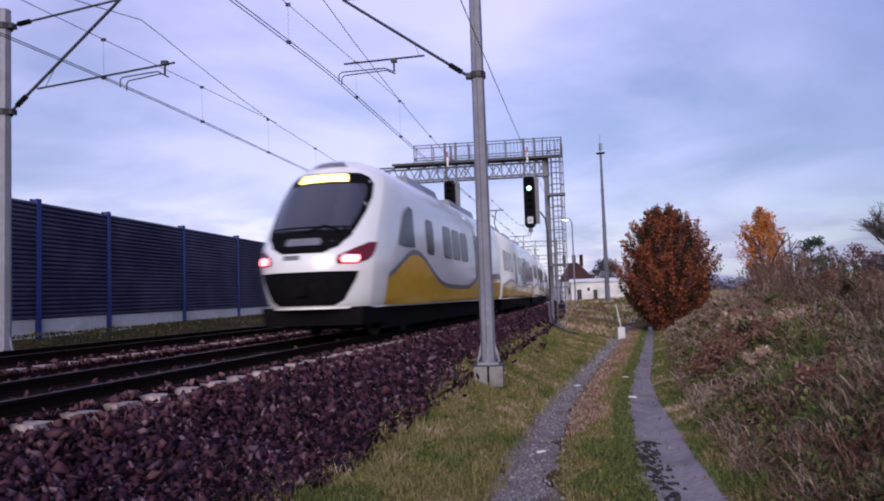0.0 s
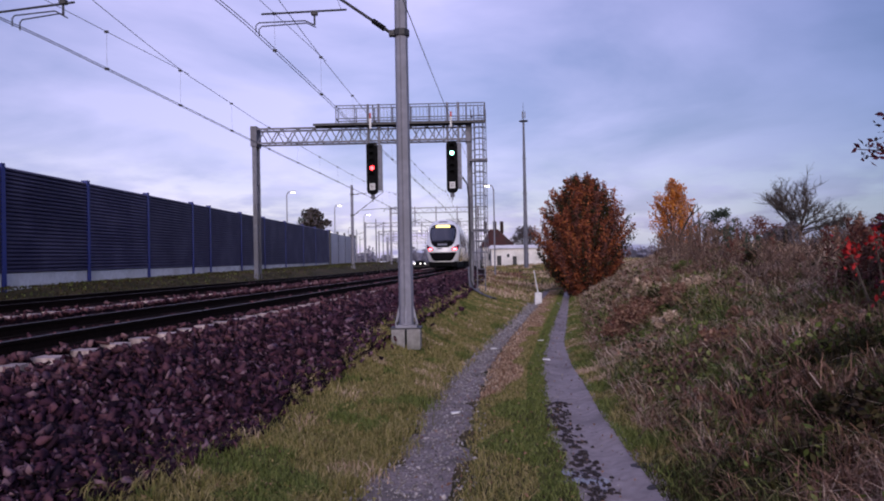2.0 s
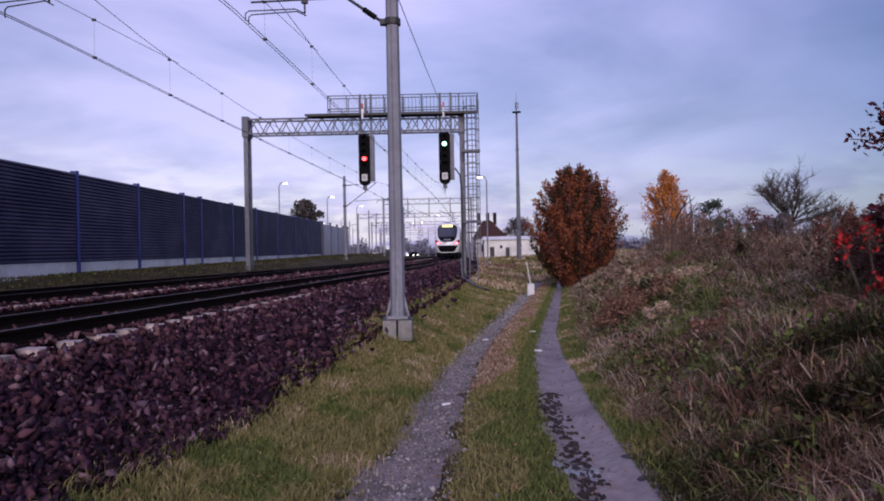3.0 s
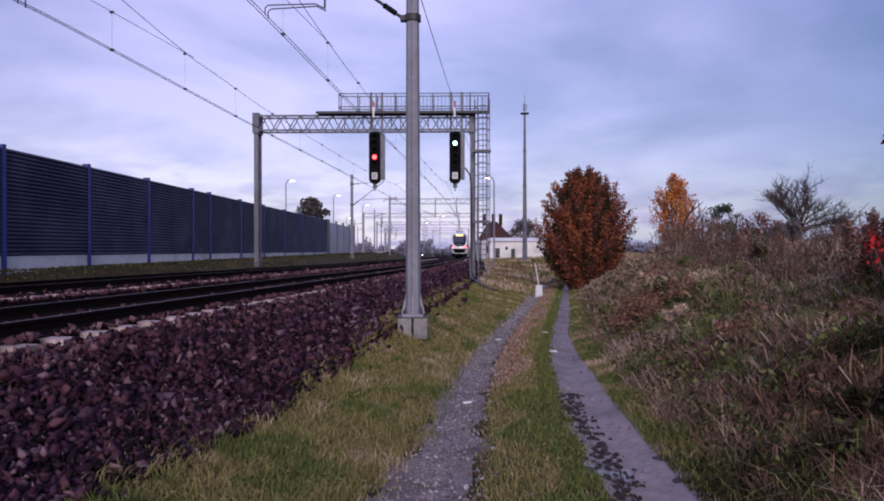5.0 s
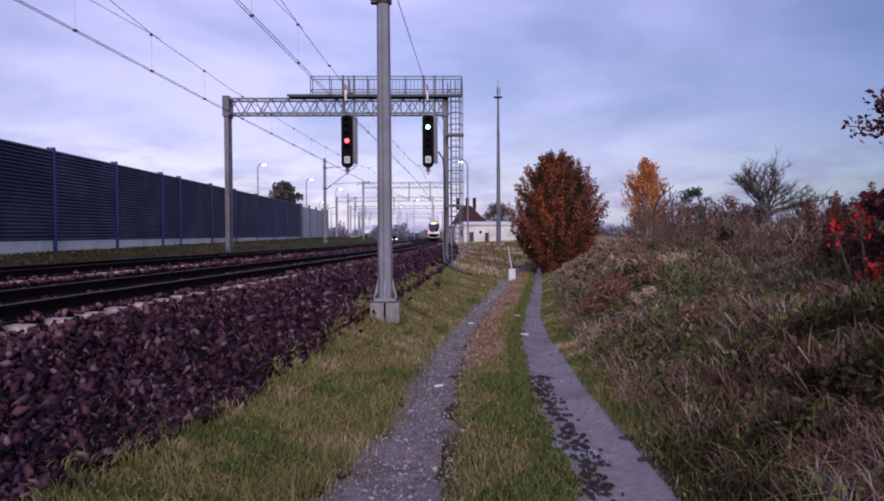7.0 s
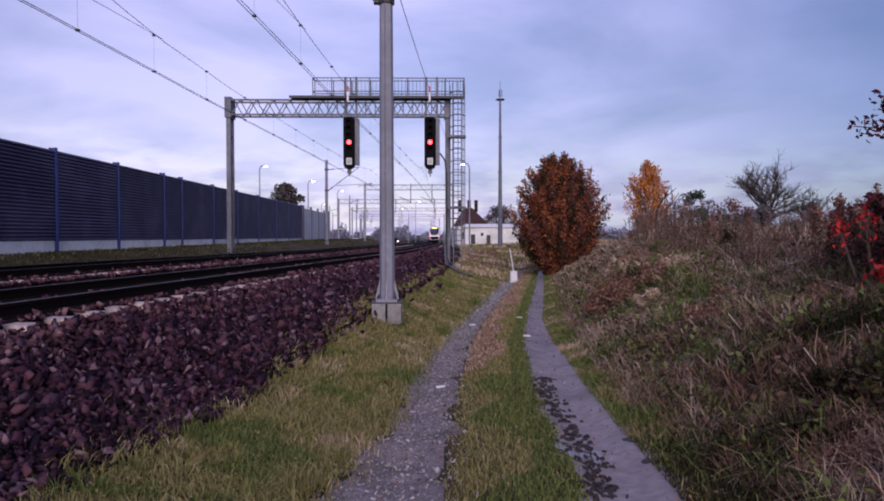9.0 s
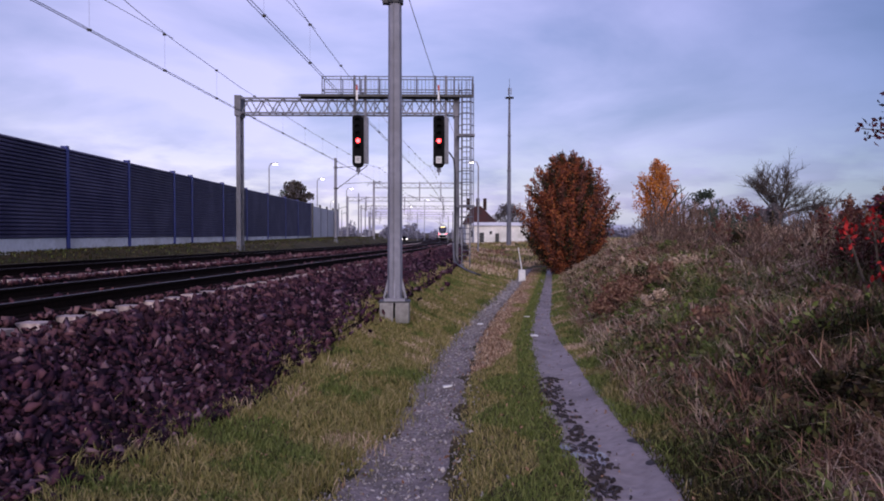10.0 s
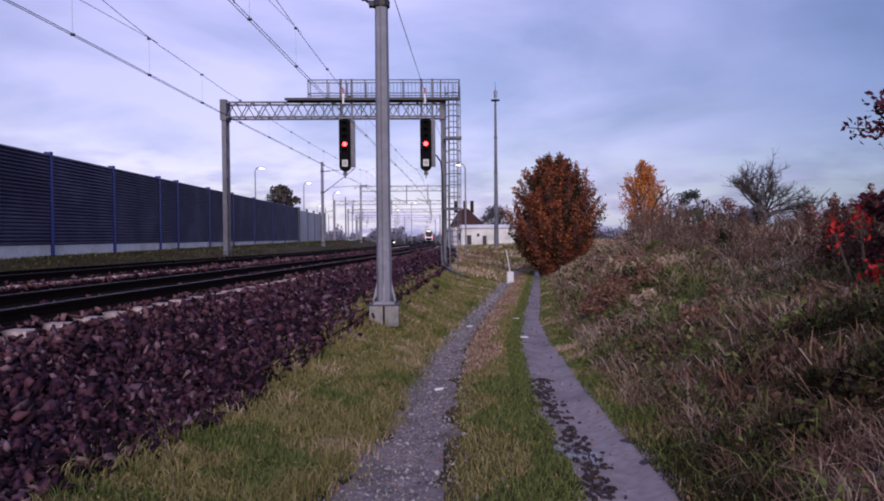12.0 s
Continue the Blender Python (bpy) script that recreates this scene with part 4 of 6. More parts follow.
def build_bollard():
    t = thing("barrier_post", "white marker box with a raised pole beside the path", "barrier post", m=Matrix.Translation((4.75, 40, ground_z(4.75, 40))))
    part("box", Geo().box((0, 0, 0.35), (0.38, 0.3, 0.7)), M["plinth"], t)
    part("pole", Geo().tube([(0, 0, 0.65), (-0.22, 0, 2.0)], 0.04, 6, 0.025), M["plinth"], t)


build_bollard()


# parked cars with lit headlights in the station yard, far off
def build_far_car(x, y, z, tone, heading):
    t = thing("car", "parked car in the station yard with lit headlights", "car", "yard cars", Matrix.Translation((x, y, z)) @ Matrix.Rotation(heading, 4, "Z"))
    g = Geo().prism([(-2.1, 0.35), (2.1, 0.35), (2.15, 0.75), (1.2, 0.95), (0.6, 1.42), (-1.2, 1.45), (-2.0, 0.95)], -0.85, 0.85)
    part("body", g, tone, t)
    part("side_glass", Geo().prism([(1.0, 0.97), (0.5, 1.36), (-1.1, 1.38), (-1.7, 0.97)], -0.87, 0.87), M["glass"], t)
    for sx in (-1.3, 1.3):
        for sy in (-0.8, 0.8):
            part("wheel", Geo().tube([(sx, sy - 0.1, 0.32), (sx, sy + 0.1, 0.32)], 0.32, 12), M["black"], t)
    for sy in (-0.6, 0.6):
        part("headlight", Geo().box((2.15, sy, 0.68), (0.06, 0.36, 0.22)), M["headlight"], t)


M["headlight"] = material("headlight", (1.0, 0.95, 0.85), emit=4.0)
for k, (x, y) in enumerate(((-26, 180), (-19.5, 185), (-16, 178), (-33, 190), (-12.6, 200), (-9.5, 190))):
    build_far_car(x, y, ground_z(x, y) - 0.05, (M["grey"], M["white"], M["black"])[k % 3], -1.45 + 0.1 * (k % 3))


# ---------------------------------------------------------------- the farm track
def dry_rut(y):
    """Left and right edge of the gravelly rut."""
    a = path_x(y) - 1.38 + float(np.interp(y, (3, 4.2, 5.6, 7.5, 12, 20), (-0.30, -0.26, -0.06, 0.06, 0.04, -0.02)))
    b = path_x(y) - 0.68 + float(np.interp(y, (3, 4.2, 7.5, 12, 20), (0.22, 0.22, 0.24, 0.18, 0.06)))
    return a, b


def build_ruts():
    for side, name, lab in ((-1, "rut", "grey gravelly wheel rut"), (1, "rut", "damp grey sandy wheel rut")):
        ys = spaced([(-5, 26, 0.22), (26, 60, 0.7)])
        rows = []
        for y in ys:
            c = path_x(y)
            if side < 0:
                a, b = dry_rut(y)
            else:
                a, b = c + 0.46, c + 1.42 - 0.25 * smooth(9, 22, y)
            if side > 0:
                b += float(np.interp(y, (3, 4.5, 8, 12, 20), (0.14, 0.10, 0.03, 0.13, 0.0)))
            a += 0.20 * bumpy(y, side * 3.1, 0.8, 1) + 0.10 * bumpy(y, side, 0.25, 2)
            b += 0.22 * bumpy(y, side * 5.7, 0.8, 8) + 0.12 * bumpy(y, side * 2, 0.25, 3)
            row = []
            for k in range(13):
                x = a + (b - a) * k / 12
                edge = abs(k - 6) / 6
                row.append((x, y, ground_z(x, y) + 0.022 - 0.045 * edge ** 4 + 0.010 * bumpy(x, y, 0.09, 6)))
            rows.append(row)
        ob = part("rut", Geo().grid(rows), M["rutsoil"] if side < 0 else M["rutmud"], flat=False)
        tagged(ob, lab, "path", kind="structure")


M["rutmud"] = material("rut_mud", (0.30, 0.25, 0.245), 0.7, grain=(0.22, 0.18, 0.178), spot=(0.15, 0.122, 0.12), bump=0.4, scale=9, spec=0.3)
M["mud"] = material("wet_dark_mud", (0.024, 0.018, 0.019), 0.55, grain=(0.045, 0.036, 0.036), bump=0.8, scale=30, spec=0.2)
M["water"] = material("puddle_water", (0.24, 0.21, 0.225), 0.16, grain=(0.15, 0.13, 0.14), scale=5, spec=0.6)
build_ruts()


def blob(cx, cy, rx, ry, lift, seed, n=26, turn=0.0):
    """A flat ragged patch that follows the ground."""
    g = Geo()
    ring = []
    for k in range(n):
        a = 2 * math.pi * k / n
        r = 1 + 0.45 * noise.noise(Vector((math.cos(a) * 1.7, math.sin(a) * 1.7, seed)))
        dx, dy = rx * r * math.cos(a), ry * r * math.sin(a)
        x, y = cx + dx * math.cos(turn) - dy * math.sin(turn), cy + dx * math.sin(turn) + dy * math.cos(turn)
        ring.append((x, y))
    rows = []
    for f in (0.02, 0.35, 0.7, 1.0):
        rows.append([(cx + (x - cx) * f, cy + (y - cy) * f, ground_z(cx + (x - cx) * f, cy + (y - cy) * f) + lift - 0.012 * f ** 3) for x, y in ring + ring[:1]])
    return g.grid(rows)


def build_mud():
    # churned tyre lugs down the inner edge of the damp rut
    rng = random.Random(4)
    g = Geo()
    for k in range(300):
        y = 4.0 + 6.2 * rng.random()
        x = path_x(y) + 0.74 + rng.gauss(0, 0.085) + 0.04 * math.sin(y * 2)
        if y < 6.4:
            x += 0.06
        l, w, h = 0.018 + 0.032 * rng.random(), 0.010 + 0.014 * rng.random(), 0.012 + 0.022 * rng.random()
        z = ground_z(x, y) + 0.022
        m = Matrix.Rotation(rng.uniform(-1.6, 1.6), 3, "Z")
        v = [m @ Vector(p) for p in ((-l, -w, -0.01), (l, -w, -0.01), (l, w, -0.01), (-l, w, -0.01), (-l * 0.6, -w * 0.5, h), (l * 0.7, -w * 0.5, h * 0.8), (l * 0.5, w * 0.6, h), (-l * 0.6, w * 0.4, h * 0.7))]
        g.add([p + Vector((x, y, z)) for p in v], [(4, 5, 6, 7), (0, 1, 5, 4), (1, 2, 6, 5), (2, 3, 7, 6), (3, 0, 4, 7)])
    tagged(part("mud_clods", g, M["mud"]), "dark churned mud clods in the wheel rut", "mud", kind="stuff")
    spots = [(1.35, 6.35, 0.15, 0.14), (1.28, 5.6, 0.08, 0.10)]
    for k, (u, y, rx, ry) in enumerate(spots):
        tagged(part("mud_patch", blob(path_x(y) + u, y, rx, ry, 0.024 + 0.0003 * k, 3.0 + k), M["mud"], flat=False), "wet dark mud patch on the track", "mud", "mud patches", kind="structure")
    y = 5.9
    tagged(part("puddle", blob(path_x(y) + 0.70, y, 0.20, 0.30, 0.034, 9.0), M["water"], flat=False), "shallow puddle reflecting the sky in the rut", "puddle", kind="structure")


build_mud()


def ramp_material(name, stops, rough=0.85, sheen=0.0):
    """Leaf or blade colour picked at random for each piece from a ramp."""
    m = bpy.data.materials.new(name)
    m.use_nodes = True
    t = m.node_tree
    b = t.nodes["Principled BSDF"]
    b.inputs["Roughness"].default_value = rough
    b.inputs["Specular IOR Level"].default_value = 0.10
    g = t.nodes.new("ShaderNodeNewGeometry")
    r = t.nodes.new("ShaderNodeValToRGB")
    e = r.color_ramp.elements
    e[0].position, e[0].color = 0, (*stops[0], 1)
    e[1].position, e[1].color = 1, (*stops[-1], 1)
    for k, c in enumerate(stops[1:-1]):
        n = e.new((k + 1) / (len(stops) - 1))
        n.color = (*c, 1)
    t.links.new(g.outputs["Random Per Island"], r.inputs[0])
    t.links.new(r.outputs[0], b.inputs["Base Color"])
    return m


# ---------------------------------------------------------------- loose stone
def rocks(name, places, sizes, mat, label, seed):
    """Angular stones joined into one mesh: a cube pulled out of shape, twelve triangles each."""
    rng = np.random.default_rng(seed)
    n = len(places)
    cube = np.array([(-1, -1, -1), (1, -1, -1), (1, 1, -1), (-1, 1, -1), (-1, -1, 1), (1, -1, 1), (1, 1, 1), (-1, 1, 1)], float) * 0.62
    faces = np.array([(0, 3, 2, 1), (4, 5, 6, 7), (0, 1, 5, 4), (1, 2, 6, 5), (2, 3, 7, 6), (3, 0, 4, 7)])
    v = cube[None] + rng.normal(0, 0.27, (n, 8, 3))
    v *= np.array([1.3, 0.9, 0.40]) * sizes[:, None, None]
    q = rng.normal(0, 1, (n, 4)); q /= np.linalg.norm(q, axis=1)[:, None]
    w, x, y, z = q.T
    R = np.stack([1 - 2 * (y * y + z * z), 2 * (x * y - z * w), 2 * (x * z + y * w), 2 * (x * y + z * w), 1 - 2 * (x * x + z * z), 2 * (y * z - x * w), 2 * (x * z - y * w), 2 * (y * z + x * w), 1 - 2 * (x * x + y * y)], 1).reshape(n, 3, 3)
    v = np.einsum("nij,nkj->nki", R, v) + places[:, None, :]
    f = (faces[None] + (np.arange(n) * 8)[:, None, None]).reshape(-1, 4)
    return tagged(new(name, fast_mesh(name, v.reshape(-1, 3), f, mat)), label, "gravel", kind="stuff")


def spread_y(rng, n, y0, y1, k=1.0):
    """Distances crowded towards the near end."""
    r = rng.random(n)
    a, b = y0 + 3, y1 + 3
    return a * (b / a) ** (r ** k) - 3


def build_stones():
    rng = np.random.default_rng(11)
    ys = spread_y(rng, 78000, 2.0, 72, 0.95)
    pts, size, dusty = [], [], []
    for y in ys:
        far = (y + 3) / 14
        r = rng.random()
        if r < 0.62:
            s = 1.5 + 1.95 * rng.random() + (0.5 * rng.random() if rng.random() < 0.06 else 0)
            if rng.random() < 0.13 and 0.26 < ((y + 6) / 0.6) % 1 < 0.74:
                s = 0.9 + 0.65 * rng.random()
        elif r < 0.85:
            s = -0.6 + 2.1 * rng.random() if rng.random() < 0.35 else -GAP + 1.35 + (GAP - 2.7) * rng.random()
        else:
            s = -GAP - 2.4 + 4.0 * rng.random()
        if s > bed_edge(y) + 0.12 * rng.random() and rng.random() < 0.93:
            continue
        near_rail = min(abs(s - 0.755), abs(s + 0.755), abs(s + GAP - 0.755), abs(s + GAP + 0.755))
        if near_rail < 0.10 or (min(abs(s), abs(s + GAP)) < 1.0 and rng.random() < 0.85):
            continue
        h = track_h(y)
        r0 = float(np.clip(rng.lognormal(-3.12, 0.38), 0.022, 0.095)) * min(max(far ** 0.5, 0.85), 1.9)
        pts.append((track_x(y) + s * math.cos(h), y - s * math.sin(h), max(bed_z(s, y), ground_z(track_x(y) + s, y) if s > 3.0 else -9) + (0.10 if s > 1.6 else 0.03) * rng.random() ** 1.6))
        size.append(r0 if s > 1.6 else r0 * 0.78)
        dusty.append(rng.random() < 0.85 * smooth(2.2, 1.5, s))
    pts, size, dusty = np.array(pts), np.array(size), np.array(dusty)
    rocks("ballast_stones", pts[~dusty], size[~dusty], M["stone"], "crushed purplish brown ballast stones", 5)
    rocks("ballast_stones", pts[dusty], size[dusty], M["stone_dust"], "ballast stones beside the rails, pink with rust dust", 15)
    # gravel in the dry rut, small and pale
    pts, size = [], []
    for y in spread_y(rng, 9000, 3.0, 40, 1.0):
        a, b = dry_rut(y)
        x = (a + b) / 2 + rng.normal(0, 0.27) * (b - a) if rng.random() < 0.95 else path_x(y) + 0.85 + rng.normal(0, 0.25)
        pts.append((x, y, ground_z(x, y) + 0.024))
        size.append(float(np.clip(rng.lognormal(-4.6, 0.45), 0.005, 0.024)) * max(1, (y + 1) / 12))
    rocks("path_gravel", np.array(pts), np.array(size), M["gravel"], "pale gravel scattered in the wheel ruts", 6)


M["stone"] = ramp_material("ballast_stone", [(0.007, 0.004, 0.007), (0.015, 0.007, 0.012), (0.034, 0.014, 0.025), (0.070, 0.027, 0.042), (0.013, 0.007, 0.014), (0.11, 0.048, 0.063), (0.038, 0.016, 0.034), (0.22, 0.135, 0.16)], 0.9)
M["stone_dust"] = ramp_material("rust_dusted_stone", [(0.030, 0.012, 0.017), (0.085, 0.036, 0.046), (0.14, 0.066, 0.077), (0.05, 0.021, 0.029), (0.21, 0.12, 0.13)], 0.9)
M["gravel"] = material("pale_gravel", (0.34, 0.31, 0.31), 0.85, grain=(0.2, 0.18, 0.18), scale=9, island=0.6, spec=0.2)
build_stones()


# ---------------------------------------------------------------- grass and weeds
M["grass"] = ramp_material("verge_grass", [(0.085, 0.090, 0.030), (0.17, 0.16, 0.055), (0.26, 0.22, 0.09), (0.36, 0.29, 0.15)])
M["grass2"] = ramp_material("lush_grass", [(0.060, 0.080, 0.022), (0.12, 0.15, 0.042), (0.20, 0.21, 0.075)])
M["straw"] = ramp_material("dry_grass", [(0.24, 0.16, 0.11), (0.44, 0.32, 0.225), (0.62, 0.48, 0.36), (0.30, 0.20, 0.14)])
M["rust"] = ramp_material("rusty_weeds", [(0.11, 0.052, 0.038), (0.21, 0.115, 0.08), (0.32, 0.19, 0.135), (0.15, 0.09, 0.055)])
# partly true plant colour, partly foreground vignetting darkened into the ramp
M["weed"] = ramp_material("shade_dark_weeds", [(0.014, 0.011, 0.006), (0.035, 0.028, 0.013), (0.075, 0.056, 0.028), (0.035, 0.045, 0.014), (0.016, 0.014, 0.008)])


def blades(name, xyz, height, width, lean, mat, label, seed, category="grass", droop=0.25):
    """Bent blades, two quads tapering to a point would be lost afar: one kinked strip of three triangles each."""
    rng = np.random.default_rng(seed)
    n = len(xyz)
    a = rng.random(n) * 2 * np.pi
    d = np.stack([np.cos(a), np.sin(a), np.zeros(n)], 1)
    b = rng.random(n) * 2 * np.pi
    l = np.stack([np.cos(b), np.sin(b), np.zeros(n)], 1) * (lean * height * rng.random(n))[:, None]
    up = np.array([0, 0, 1.0])
    mid = xyz + l * 0.35 + up * (height * 0.6)[:, None]
    tip = xyz + l * 1.1 + up * (height * (1 - droop * lean * rng.random(n)))[:, None]
    w = d * width[:, None]
    v = np.stack([xyz - w, xyz + w, mid - w * 0.75, mid + w * 0.75, tip], 1)
    f = np.array([(0, 1, 3), (0, 3, 2), (2, 3, 4)])
    f = (f[None] + (np.arange(n) * 5)[:, None, None]).reshape(-1, 3)
    return tagged(new(name, fast_mesh(name, v.reshape(-1, 3), f, mat)), label, category, kind="stuff")


def build_grass():
    rng = np.random.default_rng(21)
    sets = {"grass": [], "grass2": [], "straw": [], "rust": [], "weed": []}

    arch = {}

    def put(kind, x, y, h, w):
        sets[kind].append((x, y, ground_z(x, y) - 0.01, h, w))

    def wid(y, w=0.0035):
        return w + 0.00045 * (y + 1)

    # verge between ballast and path
    for y in spread_y(rng, 135000, 2.0, 62, 1.0):
        a, b = track_x(y) + bed_edge(y), dry_rut(y)[0] + 0.05
        if b <= a:
            continue
        x = a + (b - a) * rng.random() ** 0.9 + rng.normal(0, 0.12)
        if x < a + 0.25 and rng.random() < 0.35:
            continue
        p = bumpy(x, y, 1.1, 31) + 0.5 * bumpy(x, y, 0.35, 32)
        kind = "straw" if p > 0.34 and rng.random() < 0.45 else ("grass2" if p < -0.2 else "grass")
        put(kind, x, y, (0.03 + 0.09 * rng.random() ** 1.4) * (1 + 0.5 * smooth(b - 0.7, b, x)) * (1 + 0.8 * max(bumpy(x, y, 0.3, 35), 0)) * (1 + 0.7 * smooth(a + 0.5, a, x)), wid(y, 0.0026) * 0.85)
        s = x - track_x(y)
        if s < 3.3:
            x0, y0, z0, h0, w0 = sets[kind][-1]
            sets[kind][-1] = (x0, y0, max(z0, bed_z(s, y) - 0.01), h0, w0)
    # strip between the ruts
    for y in spread_y(rng, 60000, 2.0, 60, 1.0):
        c = path_x(y)
        lo = dry_rut(y)[1] + 0.02
        x = lo + (c + 0.56 - lo) * rng.random() + rng.normal(0, 0.05)
        p = 0.6 * bumpy(x, y, 1.6, 41) + (x - c) * -0.7 + 0.75 * smooth(7, 14, y) - 0.42
        kind = ("straw" if rng.random() < 0.45 else "rust") if p > 0.30 else ("grass2" if x > c + 0.25 or p < -0.3 else "grass")
        put(kind, x, y, 0.025 + 0.075 * rng.random() ** 1.4, wid(y, 0.0026) * 0.9)
    # foot of the bank
    for y in spread_y(rng, 26000, 1.5, 55, 1.0):
        c = path_x(y) + 1.3 - 0.25 * smooth(9, 22, y)
        x = c + 0.9 * rng.random() ** 1.3
        p = bumpy(x, y, 1.0, 51)
        # dark weeds thicken towards the camera: vignetting put into the planting colour
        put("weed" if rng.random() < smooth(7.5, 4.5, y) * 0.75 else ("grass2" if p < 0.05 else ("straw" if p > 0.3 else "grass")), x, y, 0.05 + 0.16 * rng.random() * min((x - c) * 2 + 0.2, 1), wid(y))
    # the bank
    for y in spread_y(rng, 60000, 1.0, 62, 1.0):
        u = 1.7 + (bank_w(y) + 3.2) * rng.random()
        x = path_x(y) + u
        p = bumpy(x, y, 1.5, 61) + 0.6 * bumpy(x, y, 0.55, 62)
        q = bumpy(x, y, 2.3, 71) + 0.5 * bumpy(x, y, 0.6, 72)
        high = (u - 1.7) / bank_w(y)
        # near the camera mostly dark weeds: real tangle plus vignetting held in colour
        if q > 0.26:
            kind = "rust" if rng.random() < 0.75 else "straw"
        elif p - 0.25 * high + 0.12 < 0.15 and y < 26 and high < 0.85:
            kind = "grass2" if rng.random() < 0.6 else "grass"
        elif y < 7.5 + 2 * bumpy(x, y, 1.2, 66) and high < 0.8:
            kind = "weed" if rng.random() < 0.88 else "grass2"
        elif p > 0.12 or high > 0.6:
            kind = "straw" if rng.random() < 0.80 else "rust"
        else:
            kind = "weed" if rng.random() < 0.25 else ("grass" if rng.random() < 0.5 else "straw")
        tuft = 0.6 + 0.9 * max(bumpy(x, y, 0.4, 81) + 0.3, 0)
        h = (0.10 + 0.26 * rng.random()) * tuft * (1.0 + 0.5 * smooth(0.6, 1.0, high))
        arch.setdefault(kind, []).append((x, y, ground_z(x, y) - 0.01, h * 1.05, wid(y, 0.004)))
    # tussocks: blades arching out of one root
    for y in spread_y(rng, 9500, 1.0, 55, 1.0):
        u = 1.75 + (bank_w(y) + 2.5) * rng.random()
        x = path_x(y) + u
        high = (u - 1.75) / bank_w(y)
        q = bumpy(x, y, 1.9, 71) + 0.5 * bumpy(x, y, 0.6, 72)
        p = bumpy(x, y, 1.5, 61)
        r = rng.random()
        # nearest tussocks go dark too, corner falloff carried by the kind picked
        if q > 0.12:
            kind = "rust" if r < 0.75 else "straw"
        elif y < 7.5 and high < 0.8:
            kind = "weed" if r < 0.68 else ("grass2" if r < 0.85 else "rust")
        elif p < 0.12 and y < 24 and high < 0.8:
            kind = "grass2" if r < 0.55 else ("grass" if r < 0.8 else "straw")
        else:
            kind = "straw" if r < 0.68 else ("rust" if r < 0.85 else "weed")
        size = (0.16 + 0.40 * rng.random() ** 1.6) * (0.75 + 0.5 * min(high, 1))
        for _ in range(16):
            a, d = rng.random() * 6.28, size * 0.35 * rng.random()
            arch.setdefault(kind, []).append((x + d * math.cos(a), y + d * math.sin(a), ground_z(x, y) - 0.02, size * (0.5 + 0.6 * rng.random()), wid(y, 0.0035)))
    # pale dead grass standing along the crest
    for y in spread_y(rng, 15000, 7.0, 50, 1.0):
        x = path_x(y) + 1.75 + bank_w(y) * rng.uniform(0.55, 1.2)
        if bumpy(x, y, 1.3, 95) > -0.25:
            arch.setdefault("straw" if rng.random() < 0.85 else "rust", []).append((x, y, ground_z(x, y) - 0.02, 0.14 + 0.26 * rng.random(), wid(y, 0.004)))
    # strip before the noise wall and the verge beyond the tracks
    for y in spread_y(rng, 16000, 4.0, 110, 1.0):
        a = track_x(y) - GAP - 2.2
        x = a + (-14.6 - a) * rng.random()
        put("weed" if rng.random() < 0.85 else "grass2", x, y, 0.04 + 0.07 * rng.random(), wid(y) + 0.006)
    # rough grass round the houses
    for y in spread_y(rng, 16000, 40, 108, 1.0):
        x = track_x(y) + 3.5 + (path_x(y) + 9 - track_x(y)) * rng.random()
        if abs(x - path_x(y)) < 1.4 and y < 62:
            continue
        put("straw" if bumpy(x, y, 5, 91) > 0.05 else ("rust" if bumpy(x, y, 4, 92) > 0.2 else "grass"), x, y, 0.12 + 0.3 * rng.random(), wid(y) + 0.01)
    labels = {"grass": "short mixed verge grass going yellow", "grass2": "fresh green grass along the path", "straw": "dry straw-coloured grass on the bank", "rust": "rusty brown withered weeds", "weed": "dark tangled weeds on the bank"}
    for kind, rows in sets.items():
        a = np.array(rows)
        blades(kind + "_blades", a[:, :3], a[:, 3], a[:, 4], 1.15 if kind != "straw" else 0.9, M[kind], labels[kind], hash_of(kind))
    for kind, rows in arch.items():
        a = np.array(rows)
        blades(kind + "_tussocks", a[:, :3], a[:, 3], a[:, 4], 1.9, M[kind], labels[kind].replace("on the bank", "in tussocks"), 5 + hash_of(kind), droop=0.45)


def hash_of(word):
    return sum(ord(c) * (k + 1) for k, c in enumerate(word))


build_grass()


def build_leaf_litter():
    """Broad small leaves of low weeds over the bank, as flat lozenges at all angles."""
    rng = np.random.default_rng(33)
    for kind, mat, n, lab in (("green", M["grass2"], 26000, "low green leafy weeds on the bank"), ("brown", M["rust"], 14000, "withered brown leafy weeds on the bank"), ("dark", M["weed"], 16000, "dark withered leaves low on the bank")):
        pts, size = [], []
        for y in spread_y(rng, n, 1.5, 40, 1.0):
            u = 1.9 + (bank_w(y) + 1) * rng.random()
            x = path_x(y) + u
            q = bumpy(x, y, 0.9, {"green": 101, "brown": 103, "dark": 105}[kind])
            # close by mostly dark leaves stay, so colour darkens the foreground like vignetting
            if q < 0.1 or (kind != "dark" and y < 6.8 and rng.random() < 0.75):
                continue
            pts.append((x, y, ground_z(x, y) + 0.03 + 0.28 * rng.random()))
            size.append((0.018 + 0.03 * rng.random()) * (1 + 0.03 * y))
        leaves("weed_leaves", np.array(pts), np.array(size), mat, None, lab, 77)


